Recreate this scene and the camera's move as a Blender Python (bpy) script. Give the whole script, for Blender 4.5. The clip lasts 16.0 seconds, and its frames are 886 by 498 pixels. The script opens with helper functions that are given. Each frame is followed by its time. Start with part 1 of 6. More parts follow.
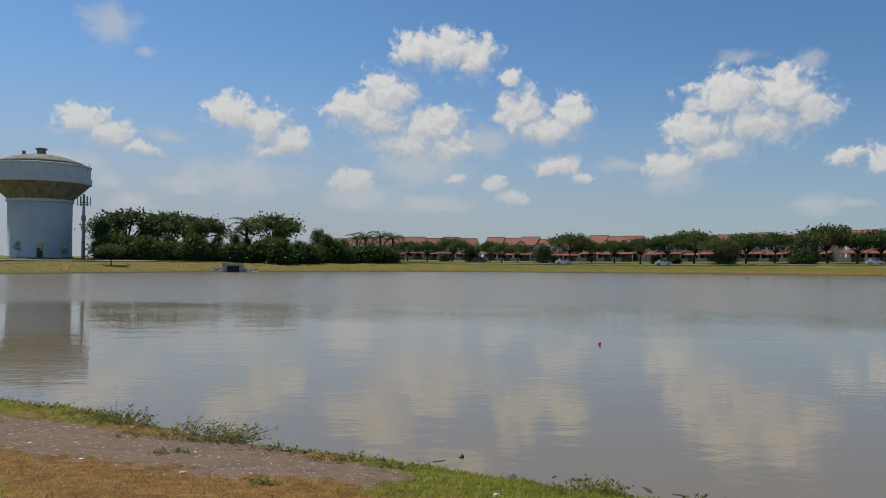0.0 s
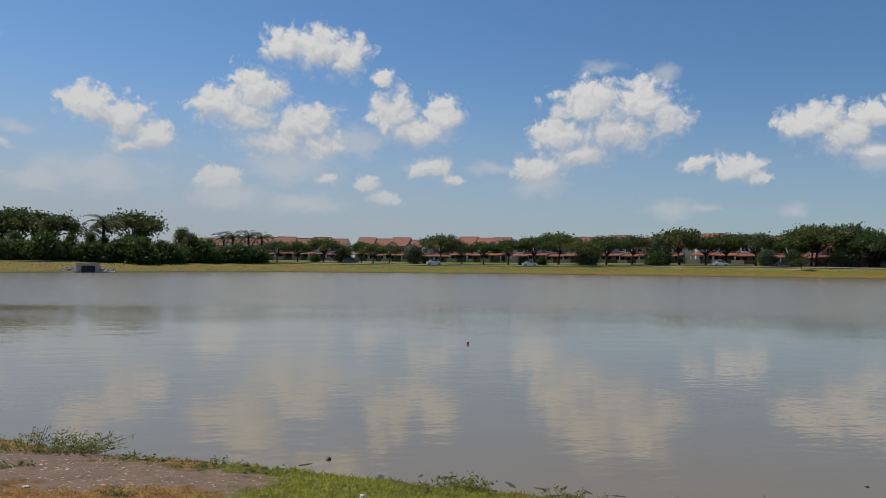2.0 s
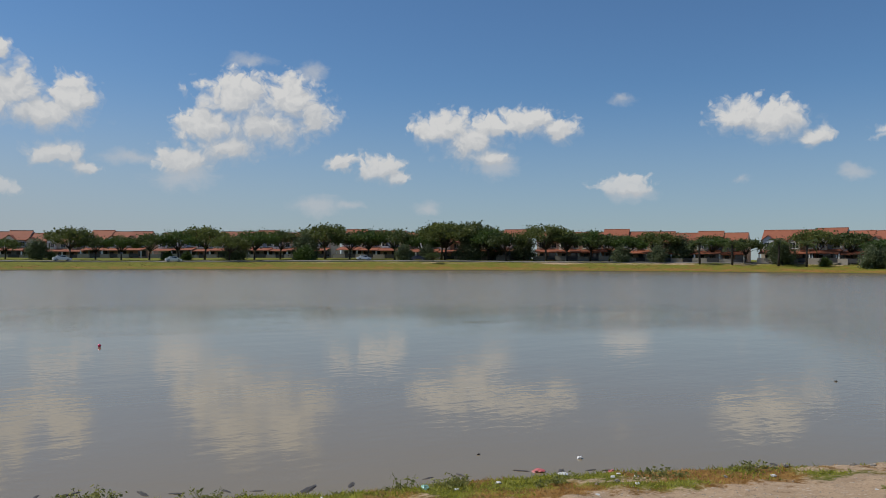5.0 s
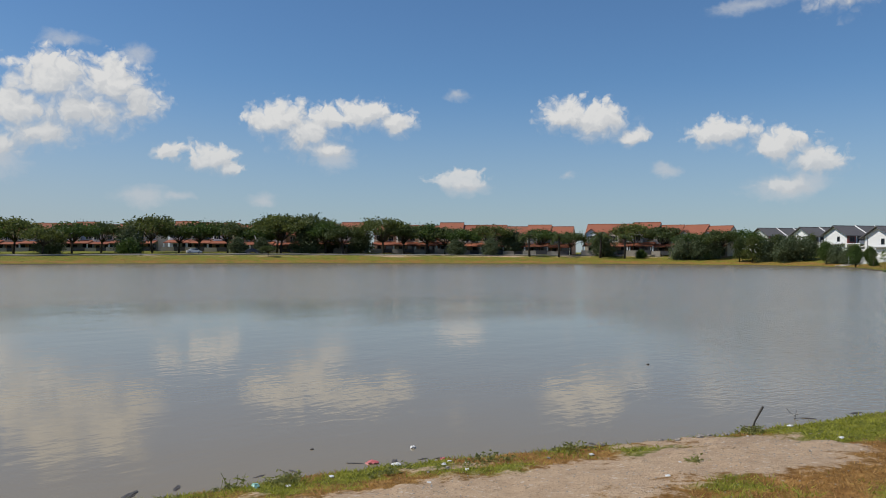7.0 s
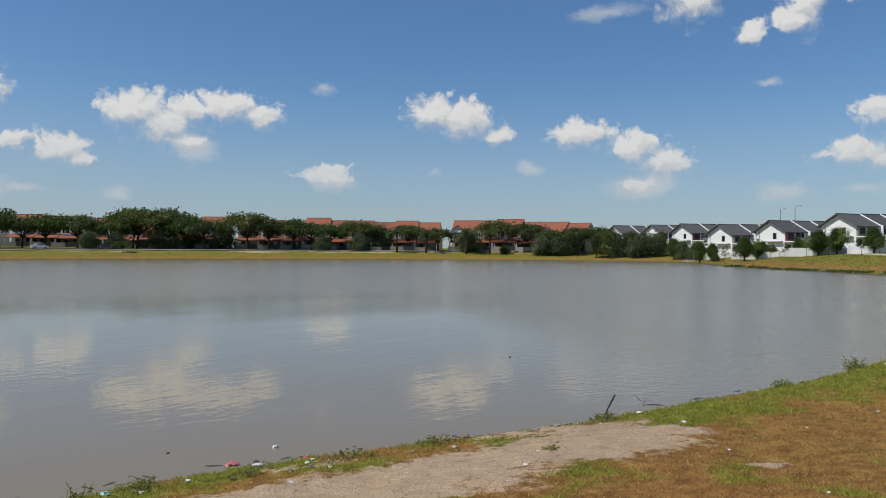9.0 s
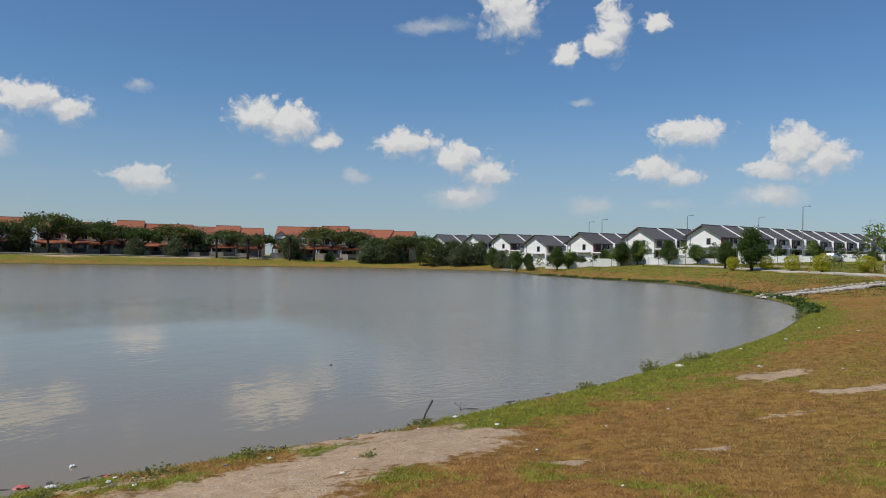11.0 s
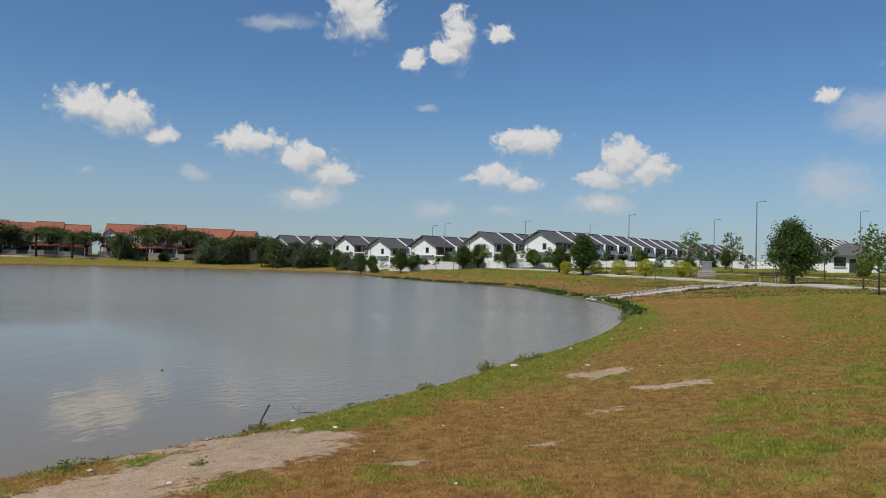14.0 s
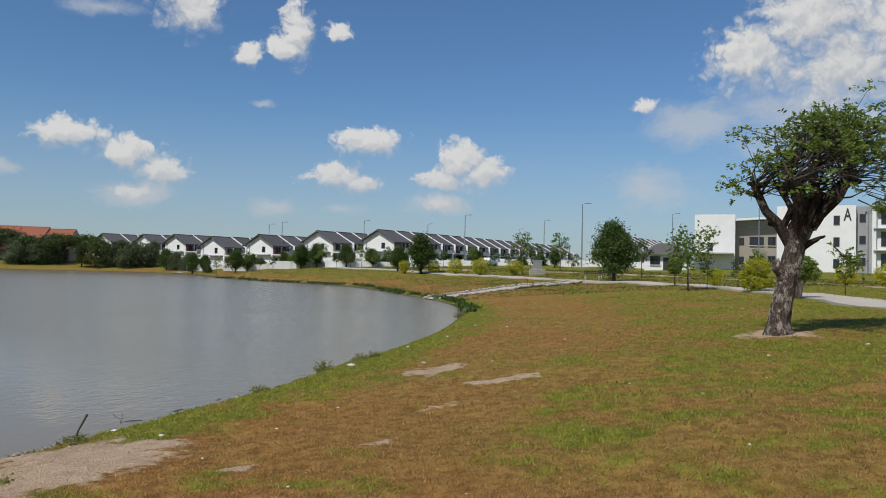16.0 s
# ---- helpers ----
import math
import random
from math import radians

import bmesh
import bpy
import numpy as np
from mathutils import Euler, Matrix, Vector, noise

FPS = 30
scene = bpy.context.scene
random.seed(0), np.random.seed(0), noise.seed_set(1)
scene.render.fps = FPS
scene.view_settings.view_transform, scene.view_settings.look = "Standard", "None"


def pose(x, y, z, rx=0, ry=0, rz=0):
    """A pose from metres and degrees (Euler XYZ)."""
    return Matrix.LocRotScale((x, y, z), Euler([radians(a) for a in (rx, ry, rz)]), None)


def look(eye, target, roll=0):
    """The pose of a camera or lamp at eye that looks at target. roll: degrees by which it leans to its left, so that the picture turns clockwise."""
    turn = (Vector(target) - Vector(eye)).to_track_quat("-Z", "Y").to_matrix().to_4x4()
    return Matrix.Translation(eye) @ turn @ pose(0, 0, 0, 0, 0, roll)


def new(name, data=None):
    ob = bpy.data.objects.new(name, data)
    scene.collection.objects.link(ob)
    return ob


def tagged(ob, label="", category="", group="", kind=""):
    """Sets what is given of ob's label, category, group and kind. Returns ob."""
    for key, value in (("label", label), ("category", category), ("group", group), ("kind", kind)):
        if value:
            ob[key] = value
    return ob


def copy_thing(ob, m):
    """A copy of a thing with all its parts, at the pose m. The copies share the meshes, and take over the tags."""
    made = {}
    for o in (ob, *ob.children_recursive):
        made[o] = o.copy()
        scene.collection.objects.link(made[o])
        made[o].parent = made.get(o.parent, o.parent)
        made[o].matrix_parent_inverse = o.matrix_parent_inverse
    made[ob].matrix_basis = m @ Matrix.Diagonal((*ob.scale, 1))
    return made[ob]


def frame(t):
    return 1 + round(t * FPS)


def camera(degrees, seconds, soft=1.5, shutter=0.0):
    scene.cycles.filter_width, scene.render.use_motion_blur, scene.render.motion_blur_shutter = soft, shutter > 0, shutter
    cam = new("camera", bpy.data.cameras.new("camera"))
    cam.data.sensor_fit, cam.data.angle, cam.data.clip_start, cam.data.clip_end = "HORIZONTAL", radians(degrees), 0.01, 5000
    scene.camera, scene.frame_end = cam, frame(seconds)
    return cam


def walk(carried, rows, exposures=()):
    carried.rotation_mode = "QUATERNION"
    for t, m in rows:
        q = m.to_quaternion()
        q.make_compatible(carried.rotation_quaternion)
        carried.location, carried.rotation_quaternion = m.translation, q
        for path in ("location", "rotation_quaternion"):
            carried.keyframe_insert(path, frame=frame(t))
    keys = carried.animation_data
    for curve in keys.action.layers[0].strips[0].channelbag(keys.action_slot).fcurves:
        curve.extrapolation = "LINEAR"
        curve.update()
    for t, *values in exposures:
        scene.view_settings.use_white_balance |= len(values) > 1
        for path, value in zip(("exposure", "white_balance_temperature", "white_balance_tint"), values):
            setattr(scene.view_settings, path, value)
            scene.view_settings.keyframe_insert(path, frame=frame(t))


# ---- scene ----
EYE = 2.6
cam = camera(58.5, 16.0, soft=0.95)
PATH = [
    (0.0, -0.00, 0.86, -0.56),
    (0.5, -2.64, 0.88, -0.74),
    (1.0, -4.89, 0.93, -0.79),
    (1.5, -7.92, 1.05, -0.74),
    (2.0, -9.28, 1.01, -0.74),
    (2.5, -13.35, 1.09, -0.71),
    (3.0, -19.75, 1.21, -0.48),
    (3.5, -23.41, 1.17, -0.21),
    (4.0, -27.23, 1.15, -0.24),
    (6.5, -43.23, 0.42, -0.32),
    (7.0, -46.06, 0.42, -0.20),
    (7.5, -48.82, 0.39, -0.04),
    (8.0, -51.71, 0.41, -0.12),
    (10.5, -63.60, 0.27, -0.68),
    (11.0, -68.25, 0.83, -0.96),
    (11.5, -71.14, 1.35, -1.23),
    (12.0, -73.24, 1.38, -1.35),
    (12.5, -75.38, 1.38, -1.44),
    (13.0, -76.97, 1.34, -1.54),
    (13.5, -77.04, 1.29, -1.55),
    (14.0, -79.50, 1.23, -1.56),
    (14.5, -82.92, 1.30, -1.51),
    (15.0, -84.03, 1.35, -1.45),
    (15.5, -86.77, 1.36, -1.45),
    (16.0, -91.12, 1.47, -1.32),
]
ARM = 0.24  # the camera is held out and swings round the body
walk(cam, [(t, pose(ARM * (math.sin(radians(-y)) - 0.7), ARM * (math.cos(radians(y)) - 0.6), EYE, 90 + p, r, y)) for t, y, p, r in PATH], [(0.0, -0.1), (2.0, -0.12), (3.5, -0.14), (6.5, -0.06), (7.0, 0.02), (11.0, -0.02), (16.0, -0.05)])
PI = math.pi


def spot(az, dist):
    """Plan place at a bearing (degrees, left of the y axis) and a distance from the viewpoint."""
    a = radians(az)
    return -math.sin(a) * dist, math.cos(a) * dist


# ---------------------------------------------------------------- light
SUN_AZ, SUN_EL = 50.0, 52.0
sx, sy = spot(SUN_AZ, 1.0)
sun_way = Vector((sx * math.cos(radians(SUN_EL)), sy * math.cos(radians(SUN_EL)), math.sin(radians(SUN_EL))))
lamp = bpy.data.lights.new("sun", "SUN")
lamp.energy, lamp.angle, lamp.color = 4.0, radians(0.53), (1.0, 0.95, 0.87)
sun = new("sun", lamp)
sun.matrix_world = look((0, 0, 60), Vector((0, 0, 60)) - sun_way)

world = bpy.data.worlds.new("sky")
scene.world = world
world.use_nodes = True
wt = world.node_tree
wt.nodes.clear()


class Nodes:
    """Short-hand to write node trees."""

    def __init__(self, tree):
        self.t = tree

    def put(self, socket, value):
        if isinstance(value, bpy.types.NodeSocket):
            self.t.links.new(value, socket)
        else:
            socket.default_value = value

    def add(self, kind, inputs=(), out=0):
        n = self.t.nodes.new(kind)
        for k, v in dict(inputs).items():
            self.put(n.inputs[k], v)
        return n.outputs[out]

    def math(self, op, a, b=0.0, c=0.0, clamp=False):
        n = self.t.nodes.new("ShaderNodeMath")
        n.operation, n.use_clamp = op, clamp
        for k, v in enumerate((a, b, c)):
            self.put(n.inputs[k], v)
        return n.outputs[0]

    def vec(self, op, a, b=(0, 0, 0), c=(0, 0, 0), out=0):
        n = self.t.nodes.new("ShaderNodeVectorMath")
        n.operation = op
        self.put(n.inputs[0], a)
        if op not in ("LENGTH", "NORMALIZE"):
            self.put(n.inputs[1], b)
        if op == "MULTIPLY_ADD":
            self.put(n.inputs[2], c)
        return n.outputs["Value"] if op in ("LENGTH", "DOT_PRODUCT", "DISTANCE") else n.outputs[0]

    def noise(self, vec, scale, detail=4.0, rough=0.55, distort=0.0):
        return self.add("ShaderNodeTexNoise", {"Vector": vec, "Scale": scale, "Detail": detail, "Roughness": rough, "Distortion": distort}, out="Fac")

    def ramp(self, fac, *stops, smooth=False):
        n = self.t.nodes.new("ShaderNodeValToRGB")
        n.color_ramp.interpolation = "EASE" if smooth else "LINEAR"
        els = n.color_ramp.elements
        for i, (pos, col) in enumerate(stops):
            e = els[i] if i < 2 else els.new(pos)
            e.position = pos
            e.color = (*col, 1) if isinstance(col, tuple) else (col, col, col, 1)
        self.put(n.inputs[0], fac)
        return n.outputs[0]

    def mix(self, fac, a, b, blend="MIX"):
        n = self.t.nodes.new("ShaderNodeMix")
        n.data_type, n.blend_type, n.clamp_factor = "RGBA", blend, True
        for s, v in ((0, fac), (6, a), (7, b)):
            if isinstance(v, tuple) and len(v) == 3:
                v = (*v, 1)
            self.put(n.inputs[s], v)
        return n.outputs[2]

    def span(self, v, lo, hi, a=0.0, b=1.0):
        n = self.t.nodes.new("ShaderNodeMapRange")
        n.interpolation_type = "SMOOTHSTEP"
        for k, value in enumerate((v, lo, hi, a, b)):
            self.put(n.inputs[k], value)
        return n.outputs[0]


W = Nodes(wt)
sky = wt.nodes.new("ShaderNodeTexSky")
sky.sky_type, sky.sun_disc = "NISHITA", False
sky.sun_elevation, sky.sun_rotation = radians(SUN_EL), radians(-SUN_AZ)
sky.air_density, sky.dust_density, sky.ozone_density = 1.0, 0.35, 3.5

# cloud lobes: bearing, elevation, half width and half height, in degrees
heaps, veils = [], []
heaps += [(24.7, 9.02, 1.63, 1.12), (23.3, 8.17, 1.90, 1.02), (21.3, 7.40, 1.49, 0.57)]
heaps += [(14.9, 10.07, 1.72, 1.35), (13.1, 9.27, 2.14, 1.44), (11.4, 8.28, 2.05, 1.20), (12.7, 7.72, 1.95, 0.72)]
heaps += [(4.0, 11.68, 2.36, 1.80), (6.6, 10.70, 1.94, 1.46), (4.8, 9.96, 3.58, 1.71), (1.1, 9.63, 2.95, 1.72), (2.7, 8.40, 3.43, 1.55), (-0.2, 8.16, 2.37, 1.43)]
heaps += [(2.2, 14.84, 1.72, 1.23), (-0.1, 14.75, 2.54, 1.64), (-2.2, 14.18, 1.64, 1.72), (-4.8, 13.08, 0.61, 0.73)]
heaps += [(-5.5, 10.44, 1.87, 1.96), (-9.1, 10.20, 1.60, 1.70), (-7.3, 9.24, 3.14, 1.22)]
heaps += [(-8.1, 6.83, 1.77, 0.85), (-9.9, 5.90, 1.03, 0.52)]
heaps += [(6.5, 5.62, 1.90, 1.10)]
heaps += [(-3.7, 5.63, 0.82, 0.61), (-4.9, 4.54, 1.38, 0.57), (-0.7, 5.73, 0.86, 0.41)]
heaps += [(-19.8, 11.03, 2.61, 1.93), (-23.4, 11.28, 2.14, 1.58), (-24.8, 9.91, 2.09, 1.49), (-21.3, 9.38, 3.70, 1.75), (-17.6, 8.98, 2.30, 1.56), (-18.8, 7.79, 3.38, 1.16), (-16.5, 6.70, 2.26, 1.10)]
heaps += [(-34.2, 9.42, 2.13, 1.29), (-36.1, 8.38, 2.42, 1.44), (-37.7, 7.36, 1.54, 0.79)]
heaps += [(-37.7, 9.70, 1.54, 0.87), (-40.4, 9.89, 1.95, 1.18), (-42.7, 9.36, 1.10, 1.01)]
heaps += [(-26.9, 7.05, 1.22, 0.53), (-29.8, 6.59, 1.70, 0.98), (-31.2, 5.89, 0.88, 0.41)]
heaps += [(-47.4, 5.38, 2.05, 0.75)]
heaps += [(-54.8, 9.91, 1.92, 1.21), (-57.2, 9.46, 2.25, 1.45), (-59.4, 8.41, 1.40, 0.72)]
heaps += [(-65.4, 8.37, 2.33, 1.04)]
heaps += [(-69.1, 7.44, 1.80, 1.13), (-71.2, 6.23, 2.08, 1.11), (-69.6, 4.81, 1.65, 0.60)]
heaps += [(-72.9, 17.03, 2.11, 1.79), (-71.9, 18.16, 1.30, 1.10)]
heaps += [(-80.2, 16.11, 1.29, 1.88), (-79.4, 15.12, 1.65, 0.72), (-77.0, 14.58, 1.04, 0.73), (-83.1, 16.34, 1.15, 0.75)]
heaps += [(-85.6, 8.96, 2.31, 1.02)]
heaps += [(-83.2, 6.61, 1.76, 1.03), (-84.7, 6.12, 1.66, 0.82)]
heaps += [(-92.1, 7.82, 1.57, 1.57), (-93.7, 6.91, 1.87, 1.33), (-91.4, 6.43, 2.28, 0.90), (-90.9, 4.87, 1.57, 0.64)]
heaps += [(-116.1, 16.44, 3.69, 2.78), (-112.3, 14.28, 3.06, 2.44), (-117.8, 13.48, 4.57, 3.66), (-121.3, 15.84, 4.58, 3.89), (-105.2, 11.69, 1.04, 0.60)]
veils += [(25.5, 6.03, 2.34, 1.04), (22.9, 4.95, 1.57, 0.83), (21.6, 3.87, 1.59, 0.76), (19.2, 8.36, 1.61, 0.43)]
veils += [(14.3, 5.81, 4.04, 1.27), (18.0, 5.16, 2.59, 0.93)]
veils += [(1.9, 6.68, 3.68, 1.23), (5.7, 4.51, 2.68, 1.06), (1.0, 4.17, 3.07, 0.74), (-3.0, 8.65, 1.63, 1.23)]
veils += [(-13.1, 6.77, 2.33, 0.44), (-15.8, 5.66, 2.27, 0.98), (-24.8, 13.21, 0.95, 0.74), (-20.6, 13.67, 1.44, 0.46), (20.9, 13.81, 0.64, 0.31), (22.9, 15.39, 1.74, 1.51), (-25.4, 3.83, 2.00, 0.81)]
veils += [(-25.3, 3.76, 1.72, 0.70), (-27.5, 4.08, 1.38, 0.45), (-33.2, 3.65, 1.11, 0.52), (-47.2, 11.36, 0.89, 0.34), (-20.7, 13.76, 1.47, 0.49), (-38.1, 6.95, 1.53, 0.95), (-47.4, 4.75, 2.05, 0.60)]
veils += [(-69.6, 4.62, 2.41, 0.98), (-61.9, 6.00, 0.83, 0.47), (-55.1, 5.65, 0.56, 0.40)]
veils += [(-83.8, 4.17, 1.44, 0.51), (-78.8, 4.05, 1.74, 0.64), (-61.9, 5.84, 0.73, 0.45), (-47.1, 11.43, 0.86, 0.34), (-67.0, 16.61, 2.46, 0.57), (-90.9, 4.76, 2.09, 0.76), (-78.1, 11.20, 0.79, 0.36)]
veils += [(-115.8, 10.41, 5.74, 2.60), (-109.4, 10.52, 4.05, 1.75), (-106.1, 6.14, 3.05, 1.58)]


def cloud_group(name, lobes, blend):
    """A node group: how far out of the nearest lobe a direction lies (1 at its rim)."""
    tree = bpy.data.node_groups.new(name, "ShaderNodeTree")
    tree.interface.new_socket("Place", in_out="INPUT", socket_type="NodeSocketVector")
    tree.interface.new_socket("Rim", in_out="OUTPUT", socket_type="NodeSocketFloat")
    g = Nodes(tree)
    place = tree.nodes.new("NodeGroupInput").outputs[0]
    best = None
    for a, e, w, h in lobes:
        r = g.vec("LENGTH", g.vec("MULTIPLY_ADD", place, (1 / w, 1 / h, 0), (-a / w, -e / h, 0)))
        best = r if best is None else g.math("SMOOTH_MIN", best, r, blend)
    tree.links.new(best, tree.nodes.new("NodeGroupOutput").inputs[0])
    return tree


def rim(tree, place):
    n = wt.nodes.new("ShaderNodeGroup")
    n.node_tree = tree
    wt.links.new(place, n.inputs[0])
    return n.outputs[0]


way = W.add("ShaderNodeTexCoord", out="Generated")
split = wt.nodes.new("ShaderNodeSeparateXYZ")
wt.links.new(way, split.inputs[0])
bearing = W.math("MULTIPLY", W.math("ARCTAN2", W.math("MULTIPLY", split.outputs[0], -1.0), split.outputs[1]), 180 / PI)
height = W.math("MULTIPLY", W.math("ARCSINE", split.outputs[2]), 180 / PI)
join = wt.nodes.new("ShaderNodeCombineXYZ")
wt.links.new(bearing, join.inputs[0])
wt.links.new(height, join.inputs[1])
place = join.outputs[0]
heap_tree, veil_tree = cloud_group("cloud_heaps", heaps, 0.22), cloud_group("cloud_veils", veils, 0.3)


def jostle(scale, amount, shift):
    """Noise that pushes directions about, so that no cloud keeps a plain oval rim."""
    n = wt.nodes.new("ShaderNodeTexNoise")
    W.put(n.inputs["Vector"], W.vec("ADD", place, shift))
    for key, value in (("Scale", scale), ("Detail", 3.0), ("Roughness", 0.55)):
        n.inputs[key].default_value = value
    return W.vec("MULTIPLY", W.vec("SUBTRACT", n.outputs["Color"], (0.5, 0.5, 0.5)), (amount, amount * 0.7, 0.0))


def curds(at, detail):
    """Heaped round lumps at two sizes and an uneven edge, as a change of the rim."""
    total = W.math("MULTIPLY", W.math("SUBTRACT", W.noise(at, 0.8, detail, 0.5), 0.52), 1.3)
    for scale, share in ((0.9, 0.75), (2.1, 0.42)):
        lump = W.math("ABSOLUTE", W.math("MULTIPLY_ADD", W.noise(at, scale, 1.0, 0.4), 2.0, -1.0))
        total = W.math("ADD", total, W.math("MULTIPLY", W.math("SUBTRACT", 0.2, lump), share))
    return total


bent = W.vec("ADD", place, W.vec("ADD", jostle(0.42, 1.7, (3.0, 7.0, 0.0)), jostle(1.5, 0.7, (11.0, 2.0, 0.0))))
wisp = W.noise(W.vec("MULTIPLY", bent, (0.55, 1.0, 1.0)), 0.55, 6.0, 0.62)
above = W.vec("ADD", bent, (0.2, 0.42, 0.0))
far_above = W.vec("ADD", bent, (0.45, 1.3, 0.0))
core = rim(heap_tree, bent)
soft_rim = W.math("ADD", core, curds(bent, 4.5))
slope = W.math("SUBTRACT", W.math("ADD", rim(heap_tree, above), curds(above, 2.5)), W.math("ADD", core, curds(bent, 2.5)))
shelf = W.math("SUBTRACT", rim(heap_tree, far_above), core)
heap = W.span(soft_rim, 1.3, W.span(shelf, -0.5, 0.7, -0.25, 0.72))
heap = W.math("MULTIPLY", heap, W.span(height, 2.5, 7.5, 0.55, 0.97))
lit = W.math("ADD", W.span(slope, -0.35, 0.55, 0.0, 0.62), W.span(shelf, -0.5, 1.1, 0.0, 0.55), clamp=True)
veil = W.math("MULTIPLY", W.span(W.math("ADD", rim(veil_tree, bent), W.math("MULTIPLY", W.math("SUBTRACT", wisp, 0.5), 2.2)), 1.35, 0.1), 0.62)
sunward = W.math("MULTIPLY", W.span(bearing, -45.0, 25.0), W.span(height, 17.0, 2.0, 0.0, 0.45))
haze = W.math("ADD", W.span(height, 13.0, -1.0, 0.0, 0.55), sunward)
blue = W.mix(1.0, sky.outputs[0], (0.76, 1.0, 1.19), "MULTIPLY")
clear = W.mix(haze, blue, (4.75, 5.2, 5.85))
heap_colour = W.mix(lit, (5.9, 6.2, 6.6), (8.9, 8.85, 8.7))
heap_colour = W.mix(W.math("MULTIPLY", haze, 0.75), heap_colour, (6.2, 6.5, 6.8))
sky_colour = W.mix(heap, W.mix(veil, clear, (6.7, 6.95, 7.3)), heap_colour)

back = wt.nodes.new("ShaderNodeBackground")
back.inputs[1].default_value = 0.08
wt.links.new(sky_colour, back.inputs[0])
wt.links.new(back.outputs[0], wt.nodes.new("ShaderNodeOutputWorld").inputs[0])


# ---------------------------------------------------------------- lay of the land
def rounded(points, times):
    """Chaikin's corner cutting of a closed outline."""
    p = np.array(points, float)
    for _ in range(times):
        q = np.roll(p, -1, axis=0)
        p = np.stack([p * 0.75 + q * 0.25, p * 0.25 + q * 0.75], 1).reshape(-1, 2)
    return p


# the lake's shore: the near bank from west to east, the cove, the east bank, the far bank, the west end
NEAR_BANK = [(-34, 30), (-14, 17.6), (-7.7, 14.1), (-5.6, 13.2), (-4.4, 12.2), (-3.2, 11.3), (-2.2, 10.9), (-1.2, 10.4), (-0.4, 10.1), (0.6, 9.5), (1.8, 8.9),
             (3.2, 8.3), (4.3, 7.8), (5.4, 7.6), (6.7, 7.1), (8.6, 6.2), (10.6, 5.2), (12.7, 4.4), (14.9, 3.7), (17.2, 2.9), (20.9, 2.2)]
EAST_BANK = [(25.2, 0.9), (33.0, -0.7), (41, -1.7), (47, -2.3), (56, -2.2), (66, -0.9), (79, 2.9), (92, 6.2), (105, 10), (125, 25), (150, 41), (190, 57)]
FAR_BANK = [(204, 78), (205, 104), (186, 130), (150, 161), (118, 181), (95, 188), (71, 194), (30, 194.5), (-11, 186), (-50, 146), (-64, 116), (-92, 82), (-88, 52)]
SHORE = rounded(NEAR_BANK + EAST_BANK + FAR_BANK, 2)


def shore_gap(x, y):
    """Signed distance to the shore, negative over the lake."""
    x, y = np.asarray(x, float).ravel(), np.asarray(y, float).ravel()
    if len(x) < 400:
        a, b = SHORE[:, None, :], np.roll(SHORE, -1, axis=0)[:, None, :]
        e = b - a
        k = np.clip(((x - a[..., 0]) * e[..., 0] + (y - a[..., 1]) * e[..., 1]) / (e ** 2).sum(-1), 0, 1)
        near = np.sqrt(((x - a[..., 0] - k * e[..., 0]) ** 2 + (y - a[..., 1] - k * e[..., 1]) ** 2).min(0))
        cross = ((a[..., 1] > y) != (b[..., 1] > y)) & (x < a[..., 0] + (y - a[..., 1]) * e[..., 0] / np.where(np.abs(e[..., 1]) > 1e-9, e[..., 1], 1e-9))
        return np.where(cross.sum(0) % 2 == 1, -near, near)
    best, odd = np.full(x.shape, 1e12), np.zeros(x.shape, bool)
    for (ax, ay), (bx, by) in zip(SHORE, np.roll(SHORE, -1, axis=0)):
        ex, ey = bx - ax, by - ay
        k = np.clip(((x - ax) * ex + (y - ay) * ey) / (ex * ex + ey * ey), 0, 1)
        best = np.minimum(best, (x - ax - k * ex) ** 2 + (y - ay - k * ey) ** 2)
        odd ^= ((ay > y) != (by > y)) & (x < ax + (y - ay) * ex / (ey if abs(ey) > 1e-9 else 1e-9))
    return np.where(odd, -np.sqrt(best), np.sqrt(best))


def ease(v):
    v = np.clip(v, 0, 1)
    return v * v * (3 - 2 * v)


def waves(x, y, size, seed):
    """Gentle unevenness, about -1 to 1."""
    s = 0
    for k in range(5):
        a, f = seed * 1.7 + k * 2.4, (0.7 + 0.23 * k) * 6.28 / size
        s = s + np.sin((x * math.cos(a) + y * math.sin(a)) * f + seed * 3.1 + k * 1.3 + np.sin((x * math.sin(a) - y * math.cos(a)) * f * 0.6 + k))
    return s / 3.2


